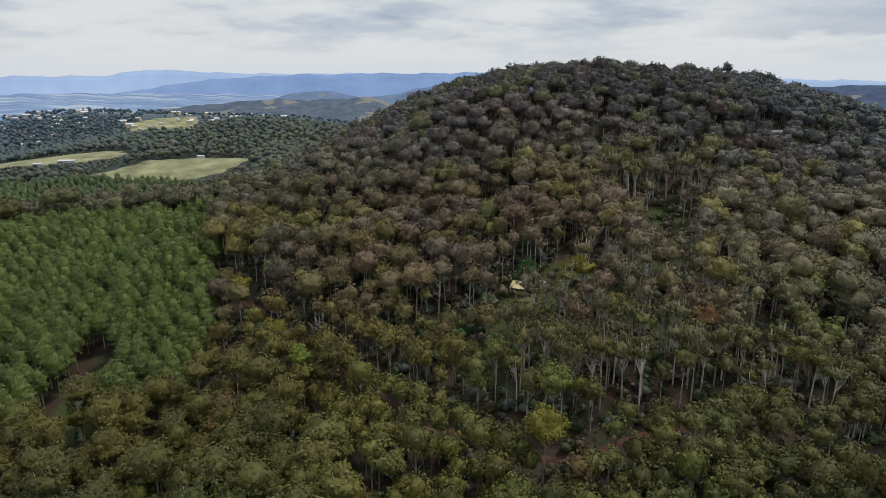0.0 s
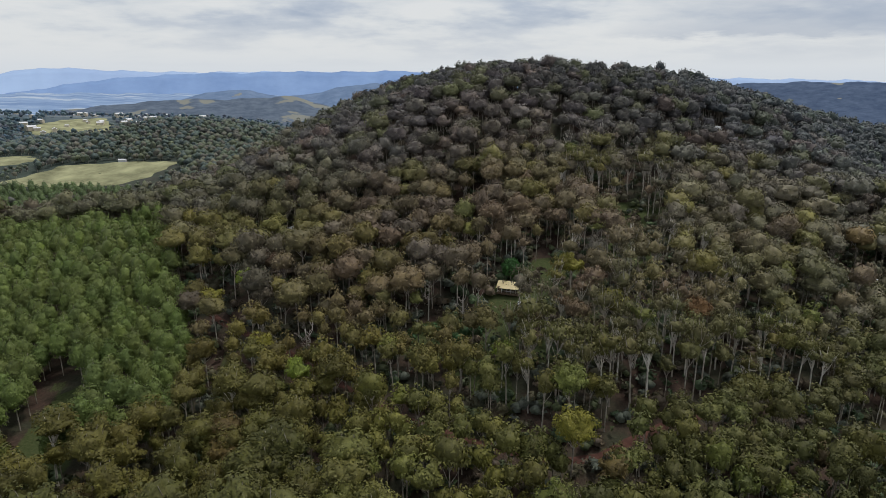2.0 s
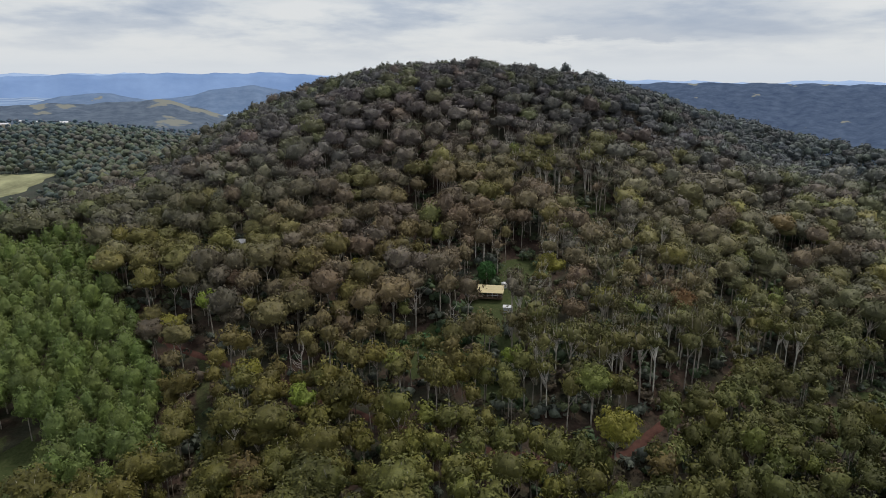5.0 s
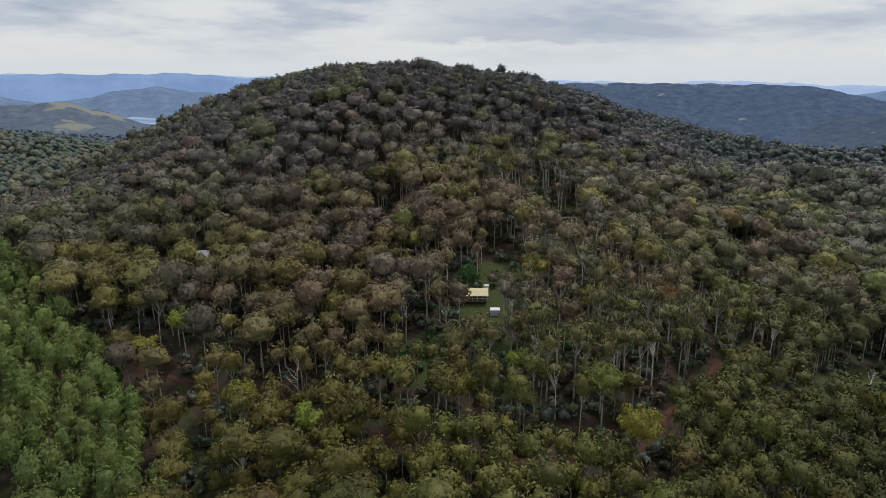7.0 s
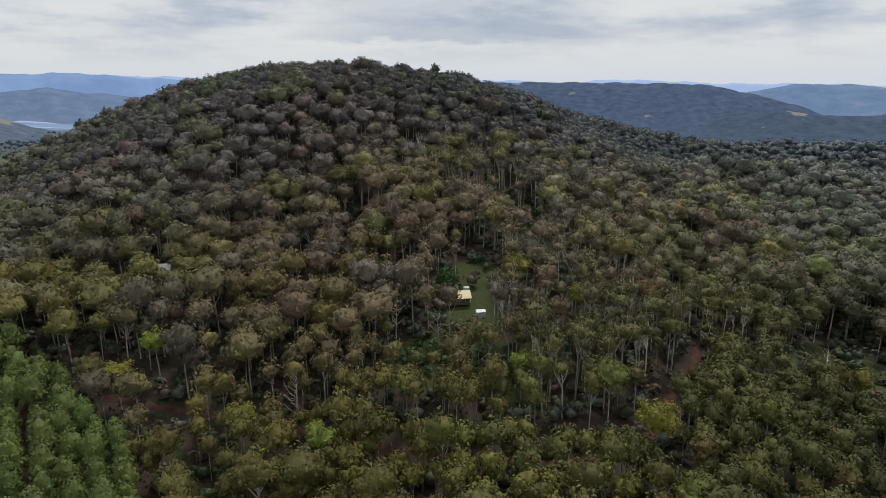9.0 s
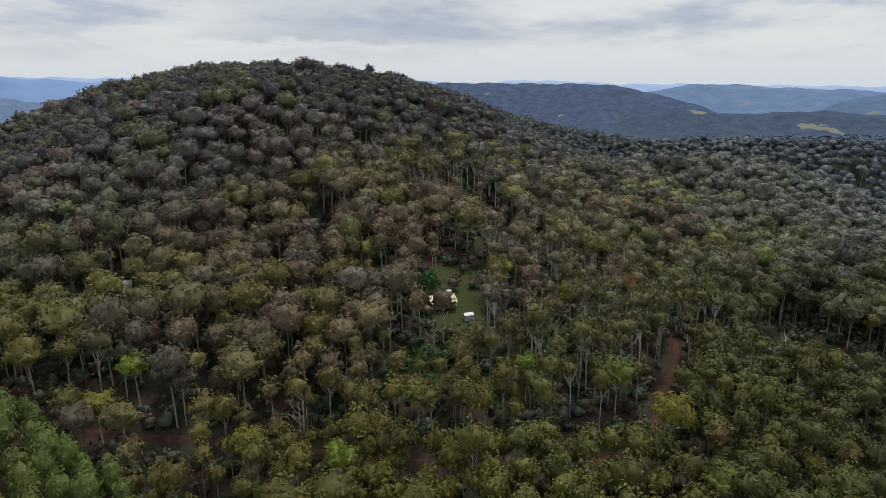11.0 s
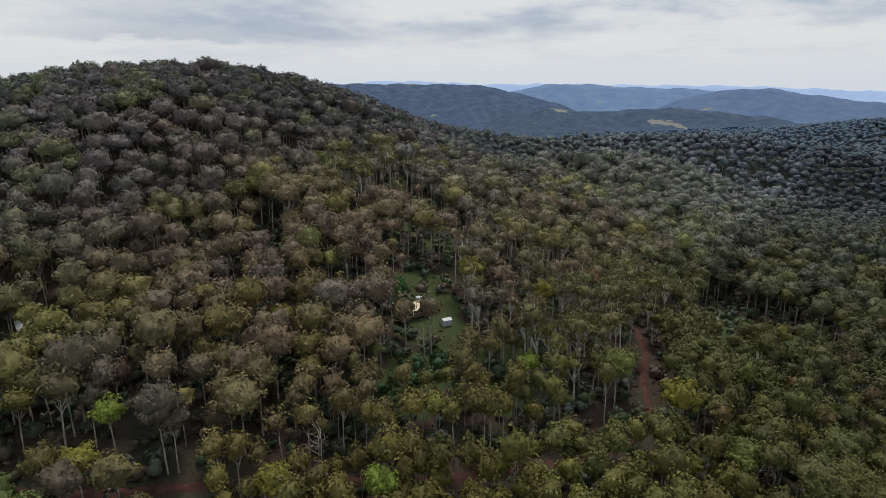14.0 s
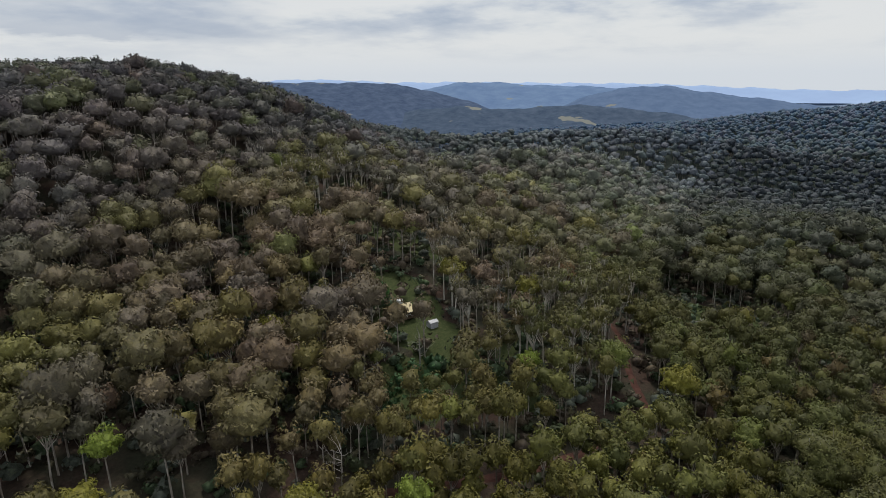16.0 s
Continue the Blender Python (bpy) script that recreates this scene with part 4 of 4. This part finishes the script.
backdrop_range("backdrop_8", "low wooded foothill with cleared paddocks", 2250, -115, [(46, -110), (52, -52), (58, -18), (63, -4), (66, -18), (69, -12), (73, -2), (76, -10), (82, -34), (90, -105)], 8.0, painted_haze("paddock_foothill", (0.046, 0.068, 0.105), (0.080, 0.106, 0.150), 0.03, 0.0, 0.63), 520)
backdrop_range("backdrop_9", "farming plain in painted pale blue haze with strips of light fields", 3900, -76, [(-75, 26), (-30, 26), (-22, 22), (-15, 14), (-8, 0), (0, -20), (8, -70)], 0.3, plain_backdrop(), 2100)
backdrop_range("backdrop_6", "wooded ridge across the valley in painted blue haze", 3600, -80, [(54, -70), (57.7, -24), (59.8, 18), (62.9, 62), (66.5, 66), (68.4, 55), (70.5, 46), (75, 38), (78, 26), (85, -2), (92, -70)], 6.0, painted_haze("valley_ridge", (0.095, 0.145, 0.245), (0.13, 0.19, 0.29), 0.012, 0.2, 0.69), 700)
backdrop_range("backdrop_7", "wooded hill across the valley in painted blue-grey haze", 3000, -80, [(71, -70), (74.7, 4), (76.5, 28), (79.4, 48), (81.9, 46), (83, 33), (86.4, 8), (90.3, -15), (97, -70)], 7.0, painted_haze("valley_hill", (0.080, 0.120, 0.20), (0.11, 0.155, 0.24), 0.02, 0.1, 0.67), 600)


# ---- buildings, tank and single trees ----


def part(name, bm, mat, parent, label=""):
    me = bpy.data.meshes.new(name)
    bm.to_mesh(me)
    bm.free()
    me.materials.append(mat)
    ob = new(name, me)
    ob.parent = parent
    if label:
        ob["label"] = label
    return ob


def box(x0, x1, y0, y1, z0, z1, bm=None):
    bm = bm or bmesh.new()
    bmesh.ops.create_cube(bm, size=1.0, matrix=Matrix.Translation(((x0 + x1) / 2, (y0 + y1) / 2, (z0 + z1) / 2)) @ Matrix.Diagonal((x1 - x0, y1 - y0, z1 - z0, 1)))
    return bm


def gable_roof(l, w, z, rise, over, thick=0.12, ribs=0):
    """Two sloping sheets with thickness, ridge along x, with standing ribs."""
    bm = bmesh.new()
    for side in (-1, 1):
        a, b = l / 2 + over, w / 2 + over
        low = z - rise * over / (w / 2)
        pts = [(-a, side * b, low), (a, side * b, low), (a, 0, z + rise), (-a, 0, z + rise)]
        lo = [bm.verts.new(p) for p in pts]
        hi = [bm.verts.new((p[0], p[1], p[2] + thick)) for p in pts]
        bm.faces.new(lo)
        bm.faces.new(hi)
        for k in range(4):
            bm.faces.new((lo[k], lo[(k + 1) % 4], hi[(k + 1) % 4], hi[k]))
        for k in range(ribs):
            x = -a + 2 * a * (k + 0.5) / ribs
            q = [(x - 0.04, side * b, low + thick), (x + 0.04, side * b, low + thick), (x + 0.04, 0, z + rise + thick), (x - 0.04, 0, z + rise + thick)]
            lo2 = [bm.verts.new(p) for p in q]
            hi2 = [bm.verts.new((p[0], p[1], p[2] + 0.05)) for p in q]
            bm.faces.new(hi2)
            for e in range(4):
                bm.faces.new((lo2[e], lo2[(e + 1) % 4], hi2[(e + 1) % 4], hi2[e]))
    bmesh.ops.recalc_face_normals(bm, faces=bm.faces)
    return bm


def hip_roof(l, w, z, rise, over, thick=0.12):
    bm = bmesh.new()
    a, b = l / 2 + over, w / 2 + over
    r = max(0.3, a - b)
    rings = []
    for dz in (0, thick):
        rings.append([bm.verts.new(p) for p in ((-a, -b, z + dz), (a, -b, z + dz), (a, b, z + dz), (-a, b, z + dz))])
    ridge = [bm.verts.new((-r, 0, z + rise)), bm.verts.new((r, 0, z + rise))]
    lo, hi = rings
    bm.faces.new(lo)
    for k in range(4):
        bm.faces.new((lo[k], lo[(k + 1) % 4], hi[(k + 1) % 4], hi[k]))
    bm.faces.new((hi[0], hi[1], ridge[1], ridge[0]))
    bm.faces.new((hi[2], hi[3], ridge[0], ridge[1]))
    bm.faces.new((hi[1], hi[2], ridge[1]))
    bm.faces.new((hi[3], hi[0], ridge[0]))
    bmesh.ops.recalc_face_normals(bm, faces=bm.faces)
    return bm


def gable_body(l, w, h, rise):
    bm = box(-l / 2, l / 2, -w / 2, w / 2, -1.2, h)
    for x in (-l / 2, l / 2 - 0.15):
        p = [bm.verts.new(q) for q in ((x, -w / 2, h), (x, w / 2, h), (x, 0, h + rise))]
        o = [bm.verts.new((v.co.x + 0.15, v.co.y, v.co.z)) for v in p]
        bm.faces.new(p)
        bm.faces.new(o)
        for k in range(3):
            bm.faces.new((p[k], p[(k + 1) % 3], o[(k + 1) % 3], o[k]))
    bmesh.ops.recalc_face_normals(bm, faces=bm.faces)
    return bm


def window(parent, x, y, z, w, h, out):
    win = part("window", box(x - w / 2 - 0.07, x + w / 2 + 0.07, y - 0.03, y + 0.03, z - h / 2 - 0.07, z + h / 2 + 0.07), WHITE, parent, "white window frame with dark glass")
    part("pane", box(x - w / 2, x + w / 2, y - 0.045, y + 0.045, z - h / 2, z + h / 2), GLASS, win, "dark glass pane")


def house(x, y, turn, l, w, h, rise, roof_mat, wall_mat, label, hip=False, verandah=True, lift=0.3):
    top = tagged(new("house"), label, "house")
    part("wall", gable_body(l, w, h, rise * 0.98) if not hip else box(-l / 2, l / 2, -w / 2, w / 2, -1.2, h), wall_mat, top)
    part("roof", hip_roof(l, w, h, rise, 0.7) if hip else gable_roof(l, w, h, rise, 0.6, ribs=int(l / 0.75)), roof_mat, top)
    for k in range(3):
        window(top, -l / 2 + l * (k + 0.6) / 3.4, -w / 2, h * 0.56, 1.3, 1.1, -1)
    part("door", box(l * 0.36 - 0.45, l * 0.36 + 0.45, -w / 2 - 0.05, -w / 2 + 0.05, 0, 2.05), WALL_BROWN, top, "brown front door")
    if verandah:
        part("deck", box(-l / 2, l / 2, -w / 2 - 2.2, -w / 2 - 0.01, -0.9, 0.0), WALL_BROWN, top, "timber verandah deck")
        bm = bmesh.new()
        v = [bm.verts.new(p) for p in ((-l / 2 - 0.5, -w / 2 - 2.5, h - 0.55), (l / 2 + 0.5, -w / 2 - 2.5, h - 0.55), (l / 2 + 0.5, -w / 2 - 0.3, h - 0.02), (-l / 2 - 0.5, -w / 2 - 0.3, h - 0.02))]
        u = [bm.verts.new((q.co.x, q.co.y, q.co.z + 0.08)) for q in v]
        bm.faces.new(v)
        bm.faces.new(u)
        for k in range(4):
            bm.faces.new((v[k], v[(k + 1) % 4], u[(k + 1) % 4], u[k]))
        bmesh.ops.recalc_face_normals(bm, faces=bm.faces)
        part("verandah_roof", bm, roof_mat, top)
        for k in range(6):
            px = -l / 2 + 0.1 + (l - 0.2) * k / 5
            part("post", box(px - 0.07, px + 0.07, -w / 2 - 2.15, -w / 2 - 2.0, -0.9, h - 0.5), WHITE, top, "white verandah post")
        part("rail", box(-l / 2, l / 2, -w / 2 - 2.12, -w / 2 - 2.05, 0.85, 0.95), WHITE, top, "white verandah rail")
    top.matrix_world = pose(x, y, gz(x, y) + lift, 0, 0, turn)
    return top


HOUSE_TURN = math.degrees(math.atan2(-0.45, 0.89))
house(38.7, 276.6, HOUSE_TURN, 11.0, 6.6, 2.7, 1.3, ROOF_CREAM, WALL_BROWN, "brown timber house with cream metal roof and verandah", lift=0.9)
house(240, 297, -53, 13.0, 6.5, 2.8, 1.1, ROOF_WHITE, WALL_BROWN, "long timber house with pale metal roof among trees")
house(-67, 378, -17, 14.0, 9.5, 2.8, 2.2, ROOF_GREY, WALL_GREY, "house with grey hipped metal roof among dark trees", hip=True)
house(265, 500, -35, 8.0, 5.5, 2.6, 1.4, ROOF_GREY, WALL_CREAM, "small cream cottage with grey roof on the hillside", verandah=False)
house(277, 503, -35, 7.0, 5.0, 2.5, 1.2, ROOF_GREY, WALL_CREAM, "small cream outbuilding with grey roof on the hillside", verandah=False)


def shed(x, y, turn, l, w, h, rise, label, wall_mat=WALL_GREY, roof_mat=ROOF_WHITE, lift=0.1, cat="shed"):
    top = tagged(new("shed"), label, cat)
    part("wall", gable_body(l, w, h, rise * 0.98), wall_mat, top)
    part("roof", gable_roof(l, w, h, rise, 0.15, 0.06, ribs=int(l / 0.7)), roof_mat, top, "pale ribbed metal roof")
    part("door", box(-0.9, 0.9, -w / 2 - 0.05, -w / 2 + 0.03, 0, h * 0.92), WALL_GREY, top, "grey metal door")
    top.matrix_world = pose(x, y, gz(x, y) + lift, 0, 0, turn)
    return top


shed(40.3, 261.2, HOUSE_TURN, 4.0, 3.0, 2.2, 0.7, "small zinc garden shed on the lawn")
for x, y, l, turn in ((-546, 902, 17, 15), (-575, 880, 9, 15), (-352, 905, 8, -8), (-240, 690, 8, 30)):
    shed(x, y, turn, l * 1.3, l * 0.6, 2.6, 1.1, "white farm shed at the edge of a pasture", WALL_GREY, ROOF_WHITE, 1.0)


def water_tank(x, y, r, h):
    top = tagged(new("water_tank"), "round white water tank behind the house", "water tank")
    bm = bmesh.new()
    bmesh.ops.create_cone(bm, cap_ends=True, segments=24, radius1=r, radius2=r, depth=h + 0.8, matrix=Matrix.Translation((0, 0, h / 2 - 0.4)))
    part("body", bm, WHITE, top)
    bm = bmesh.new()
    bmesh.ops.create_cone(bm, cap_ends=True, segments=24, radius1=r + 0.06, radius2=0.25, depth=0.35, matrix=Matrix.Translation((0, 0, h + 0.17)))
    part("lid", bm, ROOF_WHITE, top)
    top.matrix_world = pose(x, y, gz(x, y))


water_tank(47.5, 281.0, 1.4, 2.2)


def round_tree():
    rng = np.random.default_rng(71)
    crown = [leaves(rng, np.array((0, 0, 6.0)), 4.3, 900, 0.62, 1.15, -0.75, 0.4)]
    for k in range(26):
        w, z = rng.uniform(0, 2 * math.pi), rng.uniform(-0.7, 0.95)
        r = math.sqrt(1 - z * z) * 3.6
        crown.append(leaves(rng, np.array((r * math.cos(w), r * math.sin(w), 6.0 + 4.4 * z)), rng.uniform(1.1, 1.7), 80, 0.5, 0.9, -0.4, 0.35))
    wood = tube([(0, 0, -1), (0, 0, 3), (0.2, 0, 7)], [0.35, 0.28, 0.1], 7)
    top = tree_thing("shade_tree", "dense rounded bright green shade tree beside the house", "tree", wood, joined(crown))
    for ch in top.children:
        ch.color = (0.045, 0.120, 0.034, 1)
    top.matrix_world = pose(41.0, 287.5, gz(41.0, 287.5))


round_tree()


def dead_tree_wood(rng, h):
    parts = [tube([(0, 0, -1), (0.2, 0.1, h * 0.4), (0.5, 0.1, h * 0.75), (0.4, 0.3, h)], [0.34, 0.26, 0.15, 0.03], 6)]
    for k in range(11):
        f = rng.uniform(0.35, 0.9)
        w = rng.uniform(0, 2 * math.pi)
        reach = h * rng.uniform(0.16, 0.30) * (1.2 - f * 0.5)
        a = np.array((0.4 * f, 0.1, h * f))
        b = a + np.array((math.cos(w), math.sin(w), 0.55)) * reach * 0.55
        c = a + np.array((math.cos(w + 0.2), math.sin(w + 0.2), rng.uniform(0.7, 1.2))) * reach
        parts.append(tube([a, b, c], [0.12, 0.08, 0.02], 4))
        for j in range(2):
            d = c + rng.normal(0, 0.4, 3) * reach * 0.5 + (0, 0, reach * 0.2)
            parts.append(tube([b * (0.6 - 0.4 * j) + c * (0.4 + 0.4 * j), d], [0.05, 0.012], 3))
    return joined(parts)


def dead_trees():
    rng = np.random.default_rng(72)
    for x, y, h in ((84, 216, 21), (72, 222, 23), (26, 137, 20), (-52, 243, 19), (150, 263, 24), (12, 252, 15), (61, 208, 22), (187, 426, 26), (-2, 262, 20), (136, 268, 23)):
        top = tagged(new("dead_tree"), "bare grey dead gum with spreading branches", "tree", "dead trees on the slope")
        v, f = dead_tree_wood(rng, h)
        ob = new("trunk", raw_mesh("trunk", v, f, [DEAD]))
        ob.parent = top
        top.matrix_world = pose(x, y, gz(x, y), 0, 0, rng.uniform(0, 360))


dead_trees()


def fallen_tree(x, y, turn):
    rng = np.random.default_rng(73)
    v, f = dead_tree_wood(rng, 15)
    top = tagged(new("fallen_tree"), "bleached fallen dead tree lying on grass", "tree")
    ob = new("trunk", raw_mesh("trunk", v, f, [DEAD]))
    ob.parent = top
    top.matrix_world = pose(x, y, gz(x, y) + 0.8, 82, 0, turn)


fallen_tree(160, 168, 40)
fallen_tree(176, 176, 110)


def settlement():
    """Small far houses of the town in the valley, and farm houses across the valley."""
    rng = np.random.default_rng(81)
    first = None
    spots = []
    for k in range(90):
        az, d = radians(rng.uniform(-36, -14)), rng.uniform(1600, 2200)
        spots.append((d * math.sin(az), d * math.cos(az)))
    for k in range(16):
        az, d = radians(rng.uniform(58, 84)), rng.uniform(1500, 2200)
        spots.append((d * math.sin(az), d * math.cos(az)))
    for x, y in spots:
        if first is None:
            first = tagged(new("town_house"), "small far house with pale roof among trees", "house", "houses in the valley")
            part("wall", gable_body(16, 9, 7, 2.2), WALL_CREAM, first)
            part("roof", gable_roof(16, 9, 7, 2.3, 0.6), ROOF_WHITE, first)
            ob = first
        else:
            ob = copy_thing(first, pose(0, 0, 0))
        ob.matrix_basis = pose(x, y, gz(x, y) + 0.5, 0, 0, rng.uniform(0, 180))
        sc = rng.uniform(0.6, 1.25)
        ob.scale = (sc, sc, sc)


settlement()
